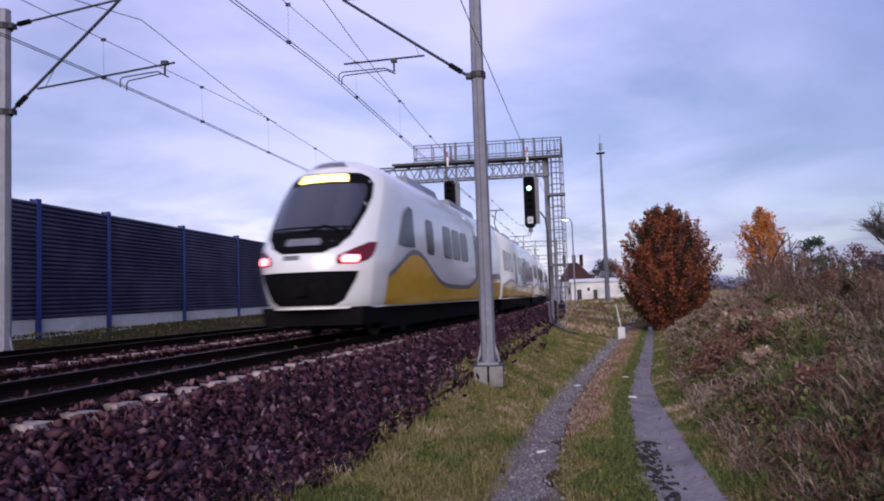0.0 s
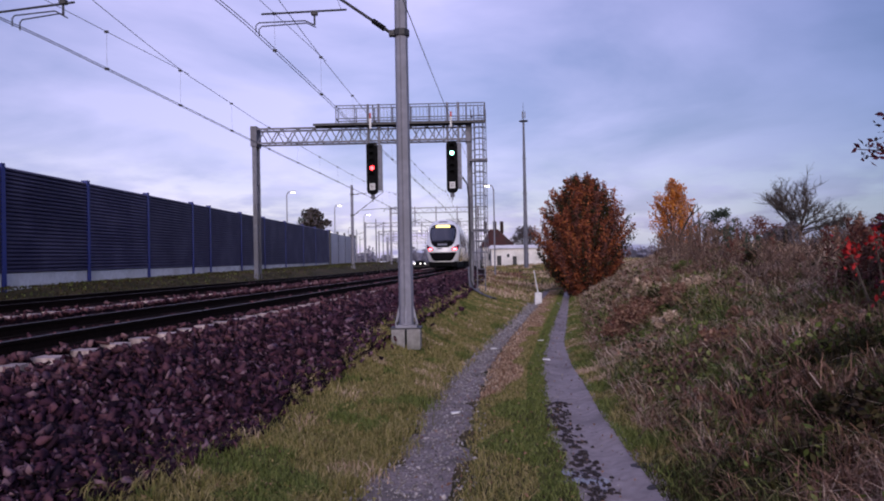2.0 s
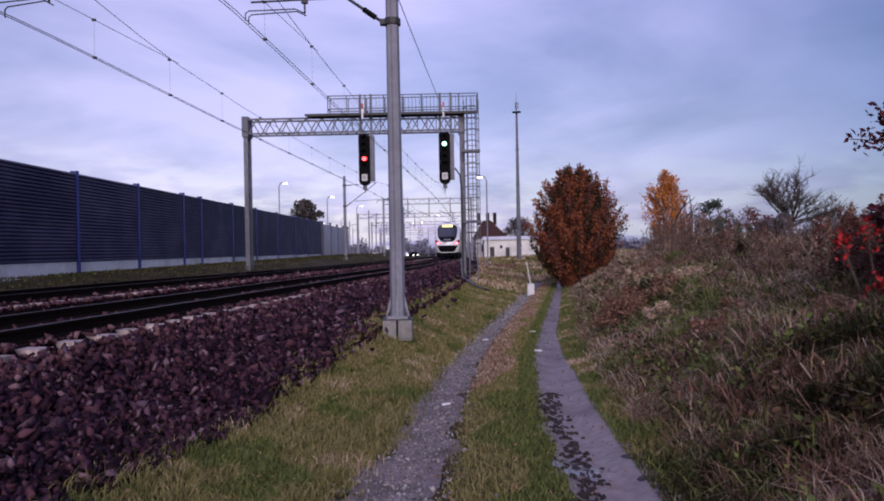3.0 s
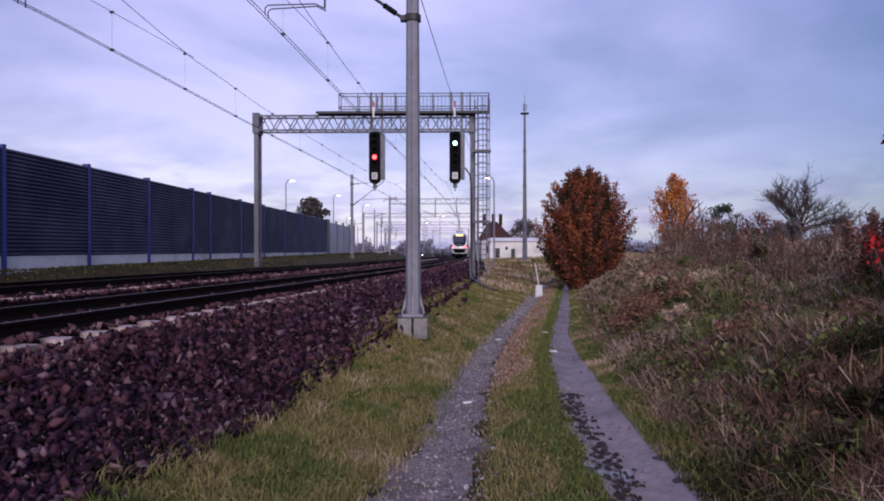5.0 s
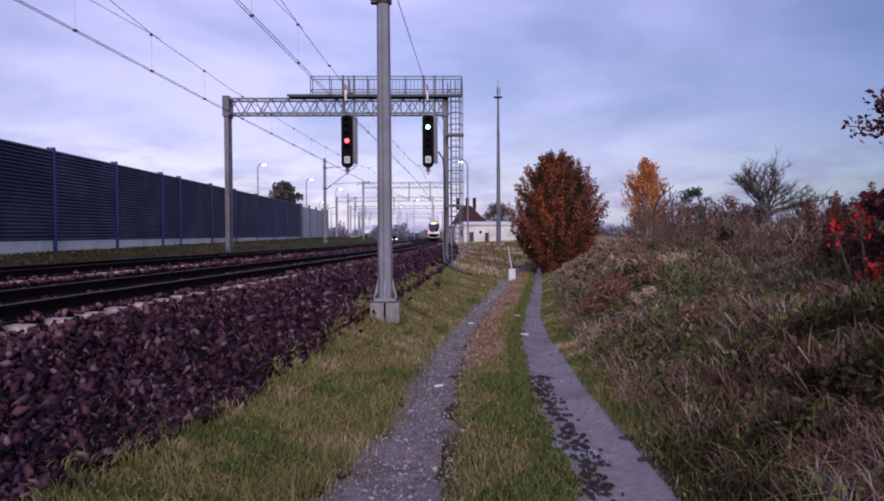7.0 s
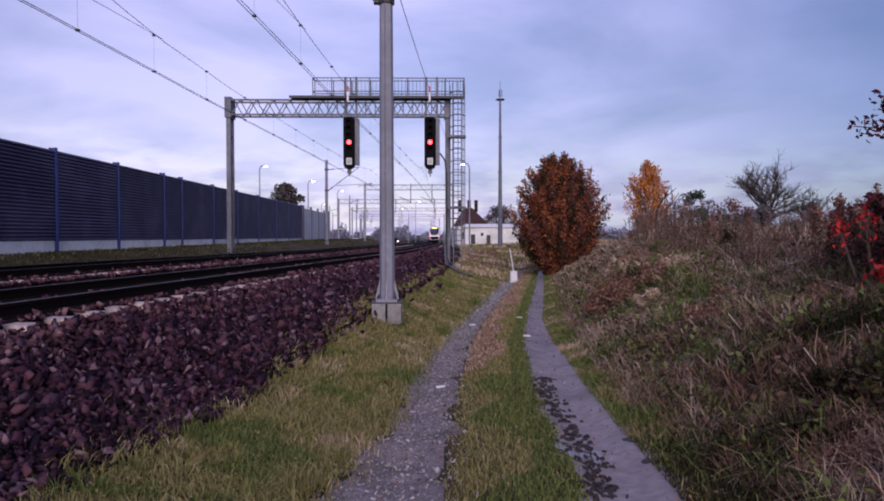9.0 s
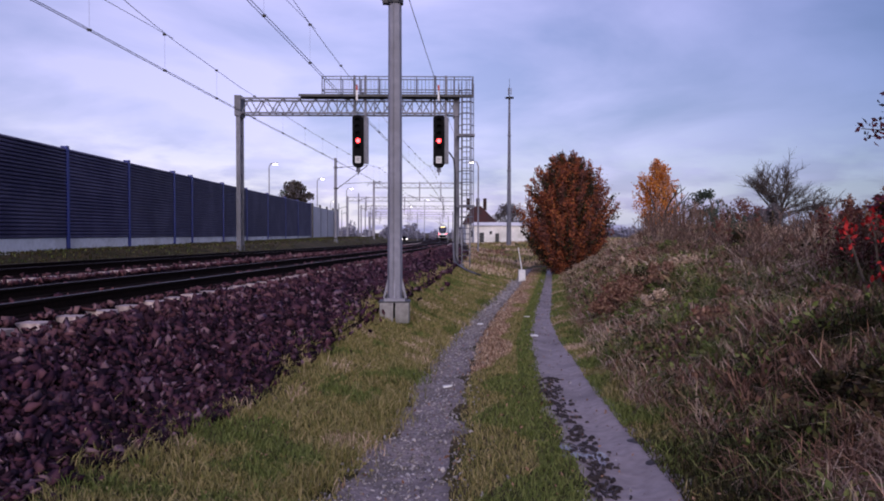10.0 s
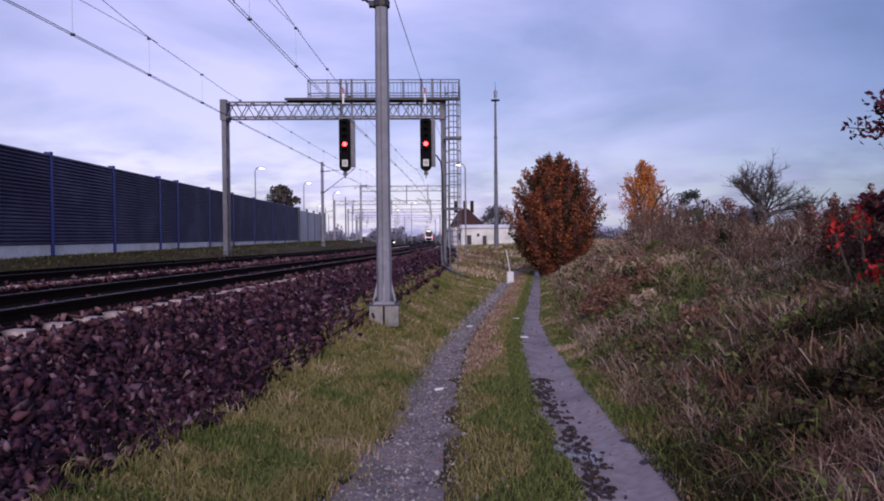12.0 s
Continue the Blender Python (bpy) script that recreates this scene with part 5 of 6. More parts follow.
def leaves(name, xyz, size, mat, parent, label, seed, flat=0.0):
    rng = np.random.default_rng(seed)
    n = len(xyz)
    a = rng.normal(0, 1, (n, 3)); a /= np.linalg.norm(a, axis=1)[:, None]
    b = rng.normal(0, 1, (n, 3)); b -= a * (a * b).sum(1)[:, None]; b /= np.linalg.norm(b, axis=1)[:, None]
    c = np.cross(a, b)
    s = size[:, None]
    v = np.stack([xyz - a * s, xyz + b * s * 0.55 + c * s * 0.18, xyz + a * s, xyz - b * s * 0.55 + c * s * 0.18], 1)
    f = np.array([(0, 1, 2), (0, 2, 3)])
    f = (f[None] + (np.arange(n) * 4)[:, None, None]).reshape(-1, 3)
    ob = new(name, fast_mesh(name, v.reshape(-1, 3), f, mat))
    if parent is not None:
        ob.parent = parent
        if label:
            ob["label"] = label
        return ob
    return tagged(ob, label, "weeds", kind="stuff")


build_leaf_litter()


def build_verge_leaves():
    """Clover-like leaves and fallen leaves low in the verge."""
    rng = np.random.default_rng(52)
    for mat, n, lab in ((M["grass"], 12000, "low clover leaves in the verge"), (M["rust"], 1500, "fallen dry leaves on verge and track")):
        pts, size = [], []
        for y in spread_y(rng, n, 2.0, 30, 1.0):
            a, b = track_x(y) + 2.9, path_x(y) + (-1.2 if mat is M["grass"] else 1.6)
            x = a + (b - a) * rng.random()
            if mat is M["grass"] and bumpy(x, y, 0.7, 55) < 0.05:
                continue
            pts.append((x, y, ground_z(x, y) + 0.02 + 0.03 * rng.random()))
            size.append((0.010 + 0.012 * rng.random()) * (1 + 0.03 * y))
        leaves("verge_leaves", np.array(pts), np.array(size), mat, None, lab, 58)


build_verge_leaves()


def build_stalks():
    """Tall dead stalks with side twigs along the crest."""
    rng = random.Random(8)
    for n, (y0, y1, group, lab) in enumerate(((5, 16, "a", "tall brown dead stalks with seed heads on the bank"), (14, 30, "b", "thin dark dead stalks along the crest of the bank"), (28, 46, "c", "tall thin bare saplings behind the crest of the bank"))):
        g = Geo()
        for k in range(170):
            y = y0 + (y1 - y0) * rng.random()
            u = 1.75 + bank_w(y) * (0.72 + 0.5 * rng.random())
            x = path_x(y) + u
            z = ground_z(x, y)
            h = 0.30 + 0.50 * rng.random() + (0.3 if rng.random() < 0.12 else 0)
            if group == "c":
                h = 0.8 + 0.9 * rng.random()
            dx, dy = rng.uniform(-0.14, 0.14), rng.uniform(-0.1, 0.1)
            r = 0.005 + 0.0004 * y
            g.tube([(x, y, z - 0.05), (x + dx * 0.4, y + dy, z + h * 0.6), (x + dx, y + dy * 1.5, z + h)], r, 4, r * 0.5)
            for j in range(rng.randint(3, 8)):
                f = 0.45 + 0.55 * rng.random()
                a = rng.random() * 6.28
                l = 0.07 + 0.16 * rng.random()
                p = Vector((x + dx * f, y + dy * f, z + h * f))
                g.tube([p, p + Vector((math.cos(a) * l, math.sin(a) * l, l * 1.1))], r * 0.9, 3, r * 0.5)
        tagged(part("dead_stalks", g, M["stalk"]), lab, "weeds", kind="stuff")


M["stalk"] = material("dead_stalk", (0.15, 0.09, 0.065), 0.9, grain=(0.09, 0.055, 0.04), scale=12, island=0.5)
build_stalks()


# ---------------------------------------------------------------- shrubs and trees
def limbs(g, base, top_z, spread, count, rng, r0, levels=2, first=0.42, second=0.28):
    """A trunk that divides; returns the tips."""
    tips = []

    def grow(p, d, length, r, level):
        pts = [p]
        q = Vector(p)
        dd = Vector(d)
        for _ in range(4):
            dd = (dd + Vector((rng.uniform(-0.22, 0.22), rng.uniform(-0.22, 0.22), rng.uniform(-0.05, 0.14)))).normalized()
            q = q + dd * (length / 4)
            pts.append(q.copy())
        g.tube(pts, r, 6 if level == 0 else 4, r * 0.55)
        if level >= levels:
            tips.append(pts[-1]); tips.append(pts[-2])
            return
        for k in range(count):
            a = rng.random() * 6.28
            side = Vector((math.cos(a), math.sin(a), 0)) * spread
            nd = (dd + side + Vector((0, 0, rng.uniform(0.0, 0.45)))).normalized()
            grow(pts[rng.choice((2, 3, 4))], nd, (top_z * second * rng.uniform(0.8, 1.2)) if level == 0 else length * rng.uniform(0.55, 0.8), r * 0.6, level + 1)

    grow(Vector(base), Vector((0, 0, 1)), top_z * first, r0, 0)
    return tips


def build_bush(x, y, label, name, height, width, n, mats, seed, lean=0.0, trunk=0.14, leaf=0.13, low=0.02, clumps=30, shape=None, puff=1.0):
    rng = random.Random(seed)
    nr = np.random.default_rng(seed)
    base = ground_z(x, y) - 0.05
    t = thing(name, label, "tree" if name == "tree" else ("weeds" if name == "weed_clump" else "bush"), {"tree": "trees", "weed_clump": "weed clumps"}.get(name, "bushes"), Matrix.Translation((x, y, base)))
    g = Geo()
    limbs(g, (0, 0, 0), height, 0.85, 4, rng, trunk, 2)
    part("trunk", g, M["bark"], t, flat=False)
    # crown: many clumps in an uneven outline
    cen, rad = [], []
    for k in range(clumps):
        f = low + (0.97 - low) * rng.random()
        w = width / 2 * float(np.interp(f, *(shape or ([0, 0.15, 0.4, 0.7, 0.88, 1], [0.45, 0.8, 1.0, 0.82, 0.5, 0.12]))))
        a = rng.random() * 6.28
        r = w * rng.random() ** 0.5
        cen.append((r * math.cos(a) + lean * f, r * math.sin(a), height * f))
        rad.append(width * (0.09 + 0.10 * rng.random()) * puff)
    cen, rad = np.array(cen), np.array(rad)
    for mat, share, lab in mats:
        m = int(n * share)
        k = nr.integers(0, clumps, m)
        d = nr.normal(0, 1, (m, 3)); d /= np.linalg.norm(d, axis=1)[:, None]
        p = cen[k] + d * (rad[k] * nr.random(m) ** 0.4)[:, None] * np.array([1, 1, 0.9])
        p = p[p[:, 2] > 0.05]
        leaves("crown", p, leaf * (0.6 + 0.8 * nr.random(len(p))), mat, t, lab, seed + 5)
    return t


M["leaf_rust"] = ramp_material("rusty_leaf", [(0.09, 0.026, 0.02), (0.16, 0.045, 0.028), (0.25, 0.072, 0.034), (0.31, 0.115, 0.04)], 0.6)
# dark foliage; in crowns it also stands for leaves lying in shade
M["leaf_dark"] = ramp_material("dark_and_shaded_leaf", [(0.012, 0.010, 0.008), (0.03, 0.02, 0.014), (0.04, 0.03, 0.014), (0.03, 0.035, 0.012)], 0.6)
M["leaf_brown"] = ramp_material("purple_brown_leaf", [(0.07, 0.028, 0.026), (0.12, 0.045, 0.038), (0.17, 0.07, 0.05)], 0.7)
M["leaf_fade"] = ramp_material("fading_leaf", [(0.36, 0.16, 0.10), (0.45, 0.24, 0.16), (0.30, 0.14, 0.10)], 0.7)
M["leaf_orange"] = ramp_material("orange_leaf", [(0.30, 0.07, 0.015), (0.46, 0.14, 0.02), (0.56, 0.22, 0.04), (0.36, 0.12, 0.05)], 0.6)
M["leaf_wine"] = ramp_material("wine_leaf", [(0.03, 0.007, 0.014), (0.06, 0.012, 0.022), (0.10, 0.02, 0.03), (0.03, 0.016, 0.016)], 0.5)
M["leaf_red"] = ramp_material("red_leaf", [(0.30, 0.012, 0.016), (0.40, 0.03, 0.03), (0.18, 0.012, 0.014)], 0.5)
M["leaf_grey"] = ramp_material("twig_grey", [(0.06, 0.055, 0.06), (0.10, 0.09, 0.10), (0.14, 0.12, 0.13)], 0.9)
M["leaf_sage"] = ramp_material("sage_leaf", [(0.03, 0.045, 0.035), (0.05, 0.065, 0.05), (0.07, 0.085, 0.06)], 0.8)


def build_spray_tree(x, y, label, height, width, count, each, mats, seed, leaf, shape, low=0.05):
    """A shrubby tree of upward sprays: twigs that reach an uneven outline, each set with leaves."""
    rng, nr = random.Random(seed), np.random.default_rng(seed)
    t = thing("tree", label, "tree", "trees", Matrix.Translation((x, y, ground_z(x, y) - 0.05)))
    g = Geo()
    limbs(g, (0, 0, 0), height, 0.7, 4, rng, 0.15, 2)
    sets = [[] for _ in mats]
    for k in range(count):
        f = low + (1 - low) * rng.random() ** 0.85
        w = width / 2 * float(np.interp(f, *shape)) * rng.uniform(0.55, 1.12)
        a = rng.random() * 6.28
        tip = Vector((w * math.cos(a), w * math.sin(a), height * f * rng.uniform(0.96, 1.04)))
        root = Vector((tip.x * 0.2, tip.y * 0.2, max(tip.z - 0.75 * w - 0.8, 0.1)))
        mid = (root + tip) / 2 + Vector((tip.x * 0.12, tip.y * 0.12, -0.1))
        g.tube([root, mid, tip], 0.02, 3, 0.006)
        m = int(each * rng.uniform(0.6, 1.4))
        q = nr.random(m) ** 0.6
        p = np.array(root)[None] * ((1 - q) ** 2)[:, None] + 2 * np.array(mid)[None] * (q * (1 - q))[:, None] + np.array(tip)[None] * (q ** 2)[:, None]
        p = p + nr.normal(0, 1, (m, 3)) * (0.10 + 0.16 * (1 - q))[:, None]
        kind = rng.choices(range(len(mats)), [s for _, s, _ in mats])[0]
        sets[kind].append(p)
    part("trunk", g, M["bark"], t, flat=False)
    for (mat, _, lab), ps in zip(mats, sets):
        p = np.concatenate(ps)
        p = p[p[:, 2] > 0.05]
        leaves("crown", p, leaf * (0.6 + 0.8 * nr.random(len(p))), mat, t, lab, seed + 3)


EGG = ([0, 0.12, 0.35, 0.6, 0.8, 0.92, 1], [0.22, 0.48, 0.86, 1.02, 0.82, 0.52, 0.2])
# the dark share, strewn at random, puts the crown's inner shade into leaf colour
build_spray_tree(8.75, 47.5, "rust-brown autumn shrub with dark twigs beside the path", 8.1, 6.5, 560, 120, [(M["leaf_rust"], 0.52, "rust-brown leaves"), (M["leaf_brown"], 0.22, "purple-brown leaves"), (M["leaf_dark"], 0.26, "dark and shaded leaves")], 3, 0.085, EGG)
build_spray_tree(18.9, 60, "small tree with bright orange autumn leaves on the bank", 7.0, 3.9, 120, 60, [(M["leaf_orange"], 0.75, "bright orange leaves"), (M["leaf_fade"], 0.25, "fading pinkish leaves")], 9, 0.10, EGG, 0.25)


def build_bare_tree(x, y, height, label, seed, r=0.2, levels=4, spread=0.8, count=4, first=0.42, second=0.28):
    rng = random.Random(seed)
    t = thing("tree", label, "tree", "trees", Matrix.Translation((x, y, ground_z(x, y) - 0.1)))
    g = Geo()
    tips = limbs(g, (0, 0, 0), height, spread, count, rng, r, levels, first, second)
    part("trunk", g, M["bark"], t, flat=False)
    tw = Geo()
    for p in tips:
        for _ in range(3):
            d = Vector((rng.gauss(0, 1), rng.gauss(0, 1), rng.gauss(0.5, 0.7))).normalized() * rng.uniform(0.5, 1.1)
            tw.tube([p, p + d * 0.5 + Vector((0, 0, 0.05)), p + d], 0.009, 3, 0.005)
    part("twig_crown", tw, M["bark"], t, "fine bare twigs")




def build_dome_tree(x, y, height, radius, label, seed):
    """A bare tree whose limbs fork outwards into a rounded crown of fine twigs."""
    rng = random.Random(seed)
    t = thing("tree", label, "tree", "trees", Matrix.Translation((x, y, ground_z(x, y) - 0.1)))
    fork = height * 0.30
    trunk = Geo().tube([(0, 0, 0), (0.08, 0, fork * 0.5), (-0.05, 0, fork), (0.1, 0, fork * 1.5)], 0.24, 7, 0.13)
    twigs = Geo()
    mid = Vector((0, 0, fork))

    def to(p, q, bow, r, r2, g):
        m = (p + q) / 2 + Vector((rng.uniform(-bow, bow), rng.uniform(-bow, bow), bow * 0.6))
        g.tube([p, (p + m) / 2 + Vector((0, 0, bow * 0.2)), m, (m + q) / 2, q], r, 5 if r > 0.04 else 3, r2)
        return m

    for k in range(18):
        a = k * 2.4 + rng.uniform(-0.3, 0.3)
        e = 0.25 + 1.15 * ((k * 0.618) % 1)
        d = Vector((math.cos(a) * math.cos(e) * radius, math.sin(a) * math.cos(e) * radius, math.sin(e) * (height - fork)))
        end = mid + d * rng.uniform(0.72, 0.85)
        m = to(mid + Vector((0, 0, fork * 0.35 * rng.random())), end, 0.35, 0.085, 0.03, trunk)
        for j in range(9):
            f = 0.15 + 0.85 * rng.random()
            p = m.lerp(end, f) if rng.random() < 0.7 else mid.lerp(m, 0.5 + 0.5 * f)
            o = Vector((rng.gauss(0, 1), rng.gauss(0, 1), rng.gauss(0.35, 0.8))).normalized()
            q = p + (o + d.normalized() * 0.9).normalized() * rng.uniform(0.8, 1.7)
            to(p, q, 0.12, 0.028, 0.014, trunk)
            for _ in range(13):
                w = p.lerp(q, 0.2 + 0.8 * rng.random())
                v = (Vector((rng.gauss(0, 1), rng.gauss(0, 1), rng.gauss(0.4, 0.7))).normalized() + d.normalized() * 0.6) * rng.uniform(0.35, 0.8)
                twigs.tube([w, w + v * 0.5 + Vector((0, 0, 0.04)), w + v], 0.019, 3, 0.010)
    part("trunk", trunk, M["bark"], t, flat=False)
    part("twig_crown", twigs, M["bark"], t, "fine bare twigs")


build_dome_tree(34.6, 70, 9.3, 5.4, "bare leafless tree with a rounded crown beyond the bank", 5)
build_bare_tree(13.4, 62, 6.4, "small bare tree behind the rust-brown shrub", 6, 0.06, 3)
build_bare_tree(37.2, 68, 6.6, "leaning bare tree beyond the bank", 16, 0.10, 3, 1.1)

# shrub at the right, wine-red and dark, close to the camera
build_bush(6.25, 7.9, "dense wine-dark creeper shrub with red leaves on the bank", "bush", 1.35, 1.8, 13000, [(M["leaf_wine"], 0.72, "wine-dark and shaded leaves"), (M["leaf_dark"], 0.28, "dark and shaded leaves")], 12, leaf=0.045, clumps=60, trunk=0.05, shape=([0, 0.3, 0.8, 1], [0.7, 1.0, 0.9, 0.4]))


def build_creeper():
    """A long drooping spray from the shrub and the scarlet leaves beside it."""
    nr = np.random.default_rng(3)
    t = thing("creeper", "arching creeper spray with wine-red and scarlet leaves", "creeper", m=Matrix.Translation((5.4, 7.4, ground_z(5.4, 7.4))))
    sprays = [[(0.1, 0, 0), (0.15, -0.05, 1.3), (-0.2, -0.1, 1.95), (-0.85, -0.2, 1.98)], [(0.15, 0, 0), (0.2, -0.05, 1.5), (-0.1, -0.1, 2.15), (-0.45, -0.1, 2.3)],
              [(-0.3, 0.6, 0.2), (-0.42, 0.7, 0.7), (-0.5, 0.75, 0.95)], [(-0.1, 0.6, 0.2), (-0.15, 0.65, 0.8), (-0.2, 0.65, 1.1)]]
    for pts in sprays:
        part("stem", Geo().tube(pts, 0.018, 5, 0.006), M["bark"], t)
    def along_spray(pts, m, lo, sp):
        out = []
        for _ in range(m):
            f = lo + (1 - lo) * nr.random()
            k = f * (len(pts) - 1)
            i = min(int(k), len(pts) - 2)
            p = np.array(pts[i]) * (1 - k + i) + np.array(pts[i + 1]) * (k - i)
            out.append(p + nr.normal(0, sp, 3))
        return np.array(out)
    for pts in sprays[:2]:
        p = along_spray(pts, 150, 0.55, 0.075)
        leaves("leaves", p, 0.042 * (0.6 + 0.8 * nr.random(len(p))), M["leaf_wine"], t, "wine-red leaves", 41)
    for pts in sprays[2:] + [[(-0.5, 0.2, 0.15), (-0.35, 0.2, 0.3), (-0.2, 0.1, 0.35)]]:
        p = along_spray(pts, 42, 0.5, 0.07)
        leaves("leaves", p, 0.04 * (0.6 + 0.8 * nr.random(len(p))), M["leaf_red"], t, "scarlet leaves", 43)


build_creeper()



def build_plume(x, y, height, label, name, mat, seed, width=0.1, leaf=0.03, count=170):
    """A tall dead weed: one stalk, short side stems, withered leaves all the way up."""
    rng, nr = random.Random(seed), np.random.default_rng(seed)
    t = thing(name, label, "weeds", "tall dead weeds", Matrix.Translation((x, y, ground_z(x, y) - 0.04)))
    lean = Vector((rng.uniform(-0.12, 0.12), rng.uniform(-0.1, 0.1), 0)) * height
    pts = [lean * f * f + Vector((0, 0, height * f)) for f in (0, 0.35, 0.7, 1.0)]
    g = Geo().tube(pts, 0.012, 5, 0.005)
    for k in range(7):
        f = 0.3 + 0.65 * rng.random()
        p = lean * f * f + Vector((0, 0, height * f))
        a = rng.random() * 6.28
        g.tube([p, p + Vector((math.cos(a) * width, math.sin(a) * width, width * 1.4))], 0.005, 4, 0.003)
    part("stalk", g, M["stalk"], t)
    f = 0.12 + 0.88 * nr.random(count) ** 0.8
    p = np.array(lean)[None] * (f * f)[:, None] + np.array([0, 0, height])[None] * f[:, None]
    p = p + nr.normal(0, 1, (count, 3)) * np.array([1, 1, 0.6]) * (width * (1.15 - f) * 0.75 + 0.012)[:, None]
    leaves("withered_leaves", p, leaf * (0.6 + 0.8 * nr.random(count)), mat, t, "", seed + 1)


PR = random.Random(77)
for k in range(30):
    y = 9.0 + 5.0 * PR.random()
    x = (y + 0.7) * PR.uniform(0.555, 0.68) - 0.26
    build_plume(x, y, PR.uniform(0.8, 1.3), "tall red-brown dead weed with withered leaves on the crest", "dead_weed", PR.choice((M["leaf_brown"], M["rust"], M["rust"])), 700 + k, 0.085, 0.03)
for k in range(32):
    y = 17 + 14 * PR.random()
    x = path_x(y) + 1.75 + bank_w(y) * PR.uniform(0.85, 1.35)
    build_plume(x, y, PR.uniform(0.5, 1.3), "thin dark dead weed on the crest of the bank", "dead_weed", PR.choice((M["leaf_brown"], M["leaf_dark"], M["leaf_sage"])), 800 + k, 0.13, 0.04, 110)

# dark bramble mounds low on the bank; their colour also deepens the foreground shade
for k, (x, y, h, w) in enumerate(((4.55, 5.6, 0.55, 1.3), (4.95, 6.6, 0.6, 1.2), (4.0, 4.6, 0.5, 1.1), (3.35, 5.0, 0.35, 0.8))):
    build_bush(x, y, "low dark bramble tangle on the bank", "bush", h, w, 1500, [(M["leaf_dark"], 0.6, "dark bramble leaves"), (M["weed"], 0.4, "withered leaves")], 140 + k, leaf=0.035, clumps=18, trunk=0.012, shape=([0, 0.5, 1], [1.0, 0.9, 0.4]))

# mounds of withered weeds over the bank
WR = random.Random(31)
for k in range(30):
    y = 5.5 + 26 * WR.random() ** 1.3
    u = 2.4 + (bank_w(y) - 0.6) * WR.random()
    tone, lab, extra = WR.choice((("rust", "rusty brown mound of withered weeds on the bank", "withered rusty leaves"), ("rust", "rusty brown mound of withered weeds on the bank", "withered rusty leaves"), ("straw", "pale straw-coloured mound of dead weeds on the bank", "pale dead leaves"), ("weed", "dark tangled mound of weeds on the bank", "dark withered leaves"), ("grass2", "low green nettle clump on the bank", "dull green leaves")))
    build_bush(path_x(y) + u, y, lab, "weed_clump", 0.28 + 0.3 * WR.random(), 0.6 + 0.6 * WR.random(), 900, [(M[tone], 1.0, extra)], 300 + k, leaf=0.02 + 0.0011 * y, clumps=14, trunk=0.008, shape=([0, 0.5, 1], [1.0, 0.9, 0.5]))
for x, y, h, w in ((4.15, 16.2, 0.7, 1.5), (4.6, 17.2, 0.75, 1.4), (4.05, 9.9, 0.5, 1.2)):
    build_bush(x, y, "red-brown mound of withered weeds at the foot of the bank", "weed_clump", h, w, 2200, [(M["rust"], 0.75, "withered red-brown leaves"), (M["leaf_brown"], 0.25, "purple-brown leaves")], 400 + int(y), leaf=0.035, clumps=24, trunk=0.01, shape=([0, 0.5, 1], [1.0, 0.9, 0.5]))

# leafy and bare shrubs along the crest
for k, (x, y, h, w, mat) in enumerate(((15.2, 40, 2.4, 2.2, "leaf_sage"), (12.9, 27, 1.3, 1.6, "leaf_grey"), (11.3, 19, 1.0, 1.5, "leaf_brown"), (10.2, 15.5, 1.2, 1.3, "leaf_rust"), (22, 46, 1.9, 3.0, "leaf_grey"), (26, 48, 1.7, 3.4, "leaf_grey"), (30, 50, 1.6, 3.2, "leaf_grey"), (19, 43, 2.2, 2.6, "leaf_brown"))):
    build_bush(x, y, "thin ragged autumn shrub on the crest of the bank", "bush", h, w, 1900, [(M[mat], 1.0, "sparse leaves")], 60 + k, leaf=0.035 + 0.0008 * y, clumps=22, trunk=0.022, low=0.3)
build_bush(8.3, 19.0, "small dark withered clump on the bank", "bush", 0.7, 0.9, 900, [(M["leaf_dark"], 1.0, "withered dark and shaded leaves")], 90, leaf=0.05, clumps=12, trunk=0.02)

# trees by the houses, behind the noise wall and along the horizon
build_bush(13.0, 128, "round leafless grey tree behind the white house", "tree", 6.6, 6.5, 5200, [(M["leaf_grey"], 1.0, "grey twigs")], 71, leaf=0.16, clumps=40, low=0.25)
build_bush(-20.2, 100, "dark tree behind the noise wall", "tree", 8.2, 5.0, 2600, [(M["leaf_dark"], 0.4, "dark and shaded leaves"), (M["leaf_grey"], 0.6, "grey twigs")], 72, leaf=0.22, clumps=22, low=0.4)
build_bush(-22.5, 108, "dark pine behind the pale noise wall", "tree", 7.6, 5.0, 2200, [(M["leaf_sage"], 1.0, "dark needles")], 73, leaf=0.22, clumps=22, low=0.4)


def build_far_woods():
    nr = np.random.default_rng(15)
    pts = []
    for k in range(420):
        x = -260 + 620 * nr.random()
        y = 270 + 150 * nr.random()
        h = 3 + 4 * nr.random() + 3 * bumpy(x, y, 60, 5)
        if -6 < x < 4 and y < 400:
            h *= 0.7
        m = 70
        d = nr.normal(0, 1, (m, 3)); d /= np.linalg.norm(d, axis=1)[:, None]
        p = np.array((x, y, ground_z(x, y) + h * 0.5)) + d * np.array([3.2, 3.2, h * 0.5]) * (nr.random((m, 1)) ** 0.4)
        pts.append(p)
    p = np.concatenate(pts)
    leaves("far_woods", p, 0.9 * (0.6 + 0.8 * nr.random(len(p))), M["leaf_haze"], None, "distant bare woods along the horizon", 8)


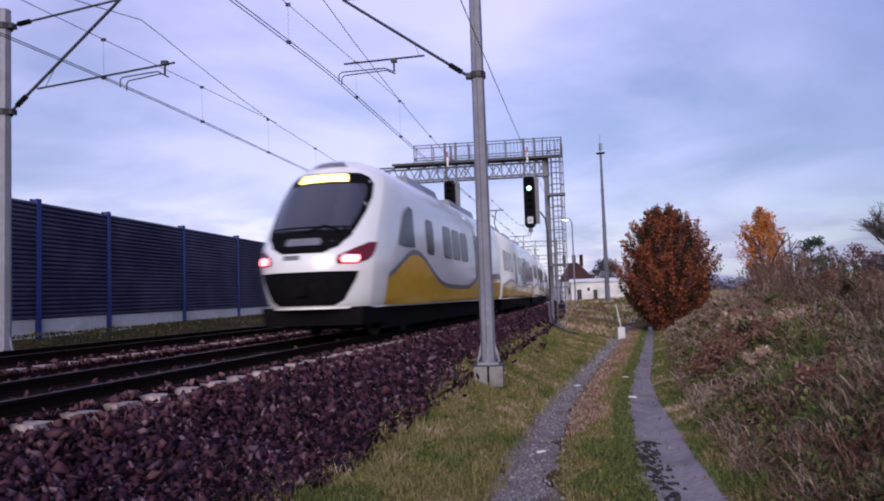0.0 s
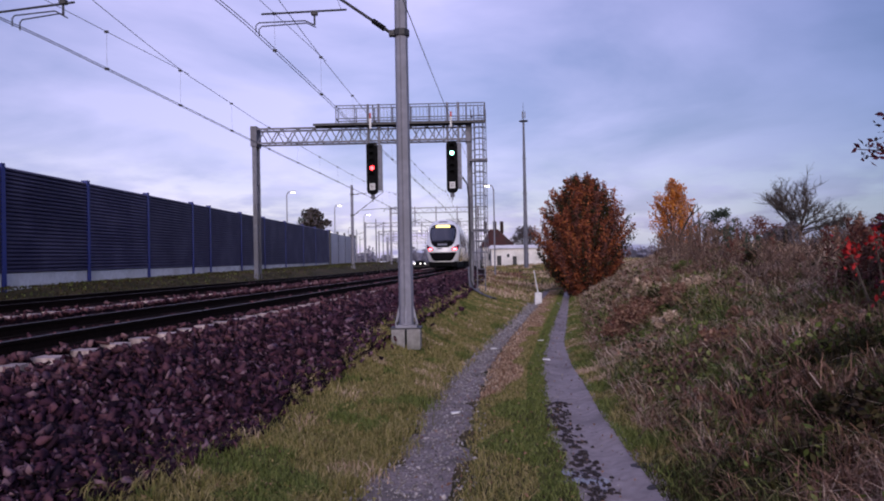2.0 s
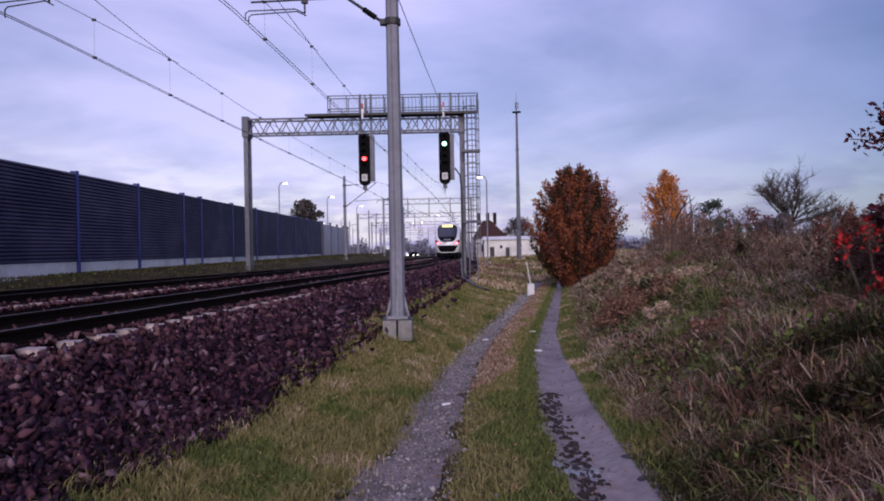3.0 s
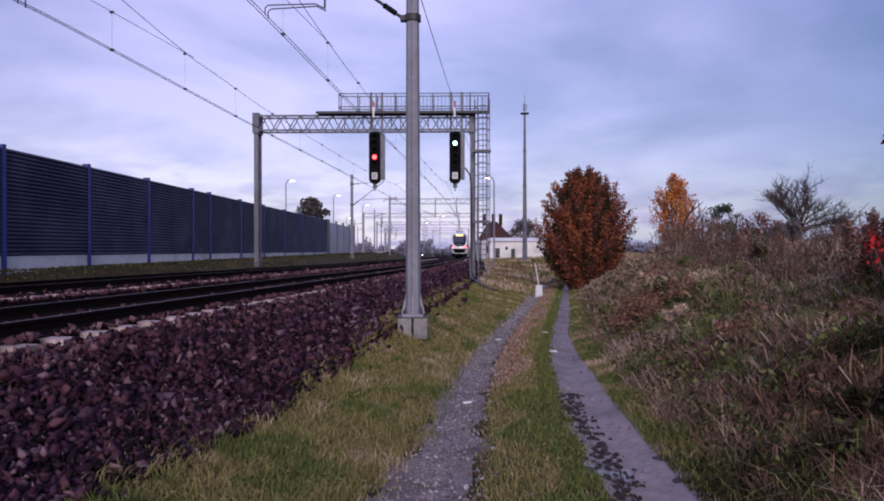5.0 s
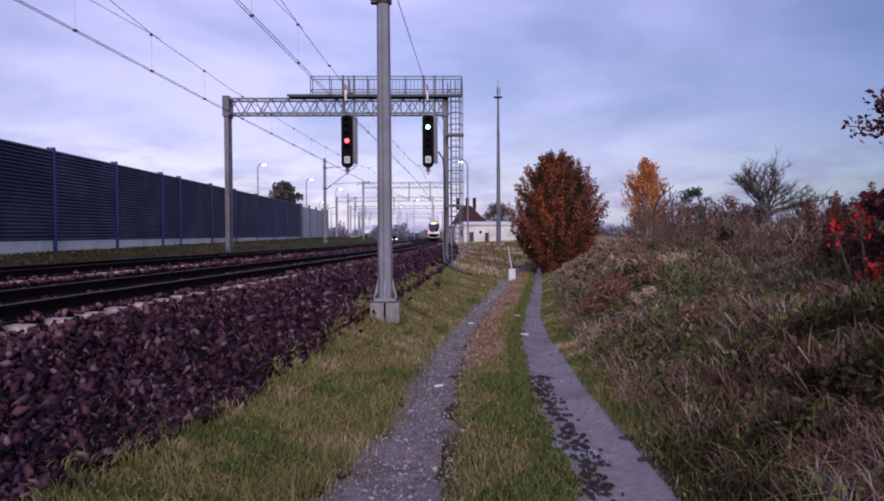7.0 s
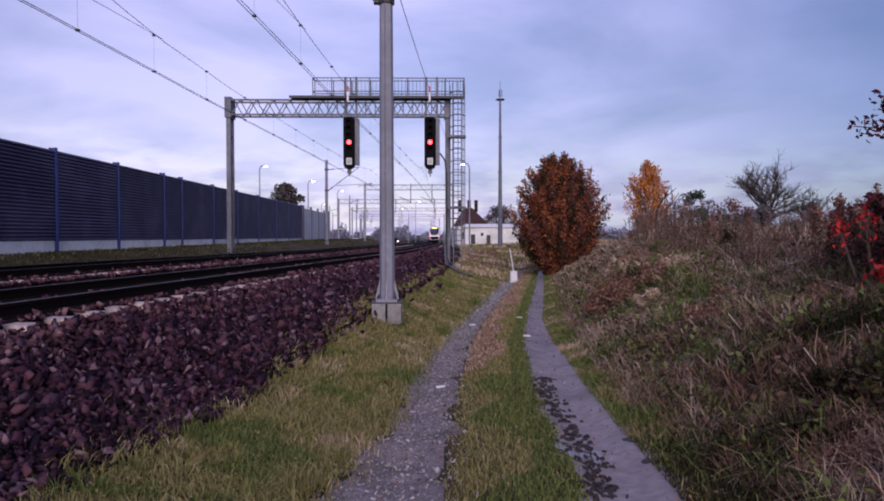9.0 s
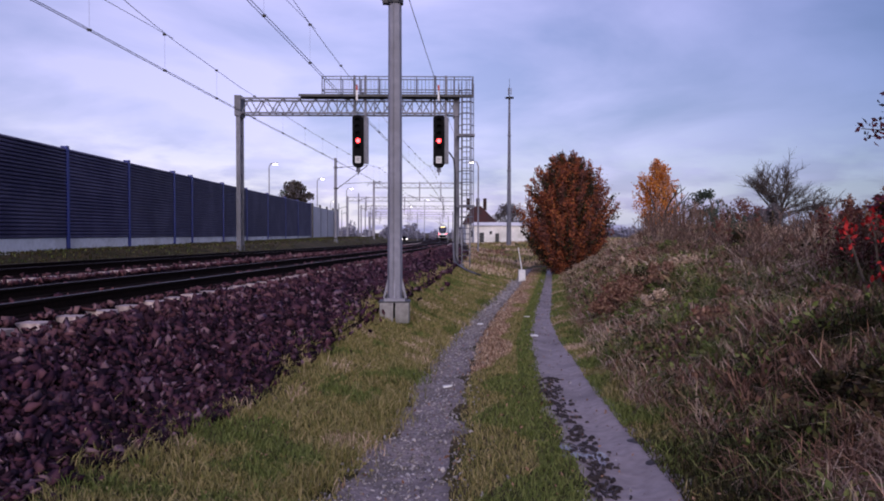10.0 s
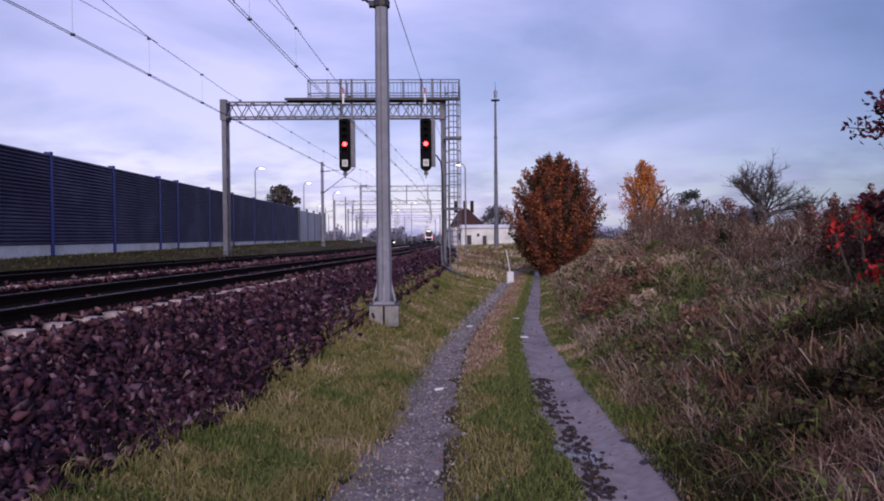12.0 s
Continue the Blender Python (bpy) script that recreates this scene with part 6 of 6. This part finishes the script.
# pale bluish tones: the haze of distance is put into the wood's colour
M["leaf_haze"] = ramp_material("far_wood_haze", [(0.15, 0.15, 0.20), (0.19, 0.19, 0.25), (0.24, 0.23, 0.29)], 0.95)
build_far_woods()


# ---------------------------------------------------------------- litter
def build_litter():
    rng = random.Random(2)
    for u, y, s in ((-0.75, 9.2, 0.07), (0.36, 19.7, 0.07), (0.62, 15.2, 0.08), (-0.9, 18.5, 0.07)):
        x = path_x(y) + u
        g = Geo()
        v = [(rng.uniform(-1, 1) * s * 0.3 + s * c[0], rng.uniform(-1, 1) * s * 0.3 + s * c[1] * 0.6, 0.005 + 0.03 * rng.random()) for c in ((-1, -1), (1, -1), (1, 1), (-1, 1))]
        v += [(a, b2, c + 0.02) for a, b2, c in v]
        g.add(v, [(3, 2, 1, 0), (4, 5, 6, 7), (0, 1, 5, 4), (1, 2, 6, 5), (2, 3, 7, 6), (3, 0, 4, 7)])
        tagged(part("paper_scrap", g, M["paper"], m=Matrix.Translation((x, y, ground_z(x, y) + 0.03))), "crumpled white paper scrap lying on the track", "litter", "litter")


M["paper"] = material("paper", (0.75, 0.74, 0.74), 0.8, grain=(0.65, 0.64, 0.64), scale=30)
build_litter()


# ---------------------------------------------------------------- what moves
def rear_at(t):
    """Where along the line the rear of the train is."""
    return 13.4 + 23.4 * t - 0.78 * t * t + 0.027 * t ** 3


def motions():
    times = [0.25 * k for k in range(49)]
    for i, car in enumerate(CARS):
        rows = []
        for t in times:
            a = rear_at(t) + i * CAR
            b = a + CAR - 1.5
            p, q = Vector((track_x(a), a, rail_z(a))), Vector((track_x(b), b, rail_z(b)))
            turn = (q - p).to_track_quat("Y", "Z").to_matrix().to_4x4()
            rows.append((t, Matrix.Translation(p) @ turn))
        walk(car, rows)
    # the signal falls to red: the lit lens comes forward, the other draws back behind its glass
    front, back = -0.16, 0.04
    walk(GREEN, [(0, pose(0, front, 7.89)), (7.1, pose(0, front, 7.89)), (7.2, pose(0, back, 7.89)), (12, pose(0, back, 7.89))])
    walk(RED, [(0, pose(0, back, 7.16)), (7.1, pose(0, back, 7.16)), (7.2, pose(0, front, 7.16)), (12, pose(0, front, 7.16))])


motions()
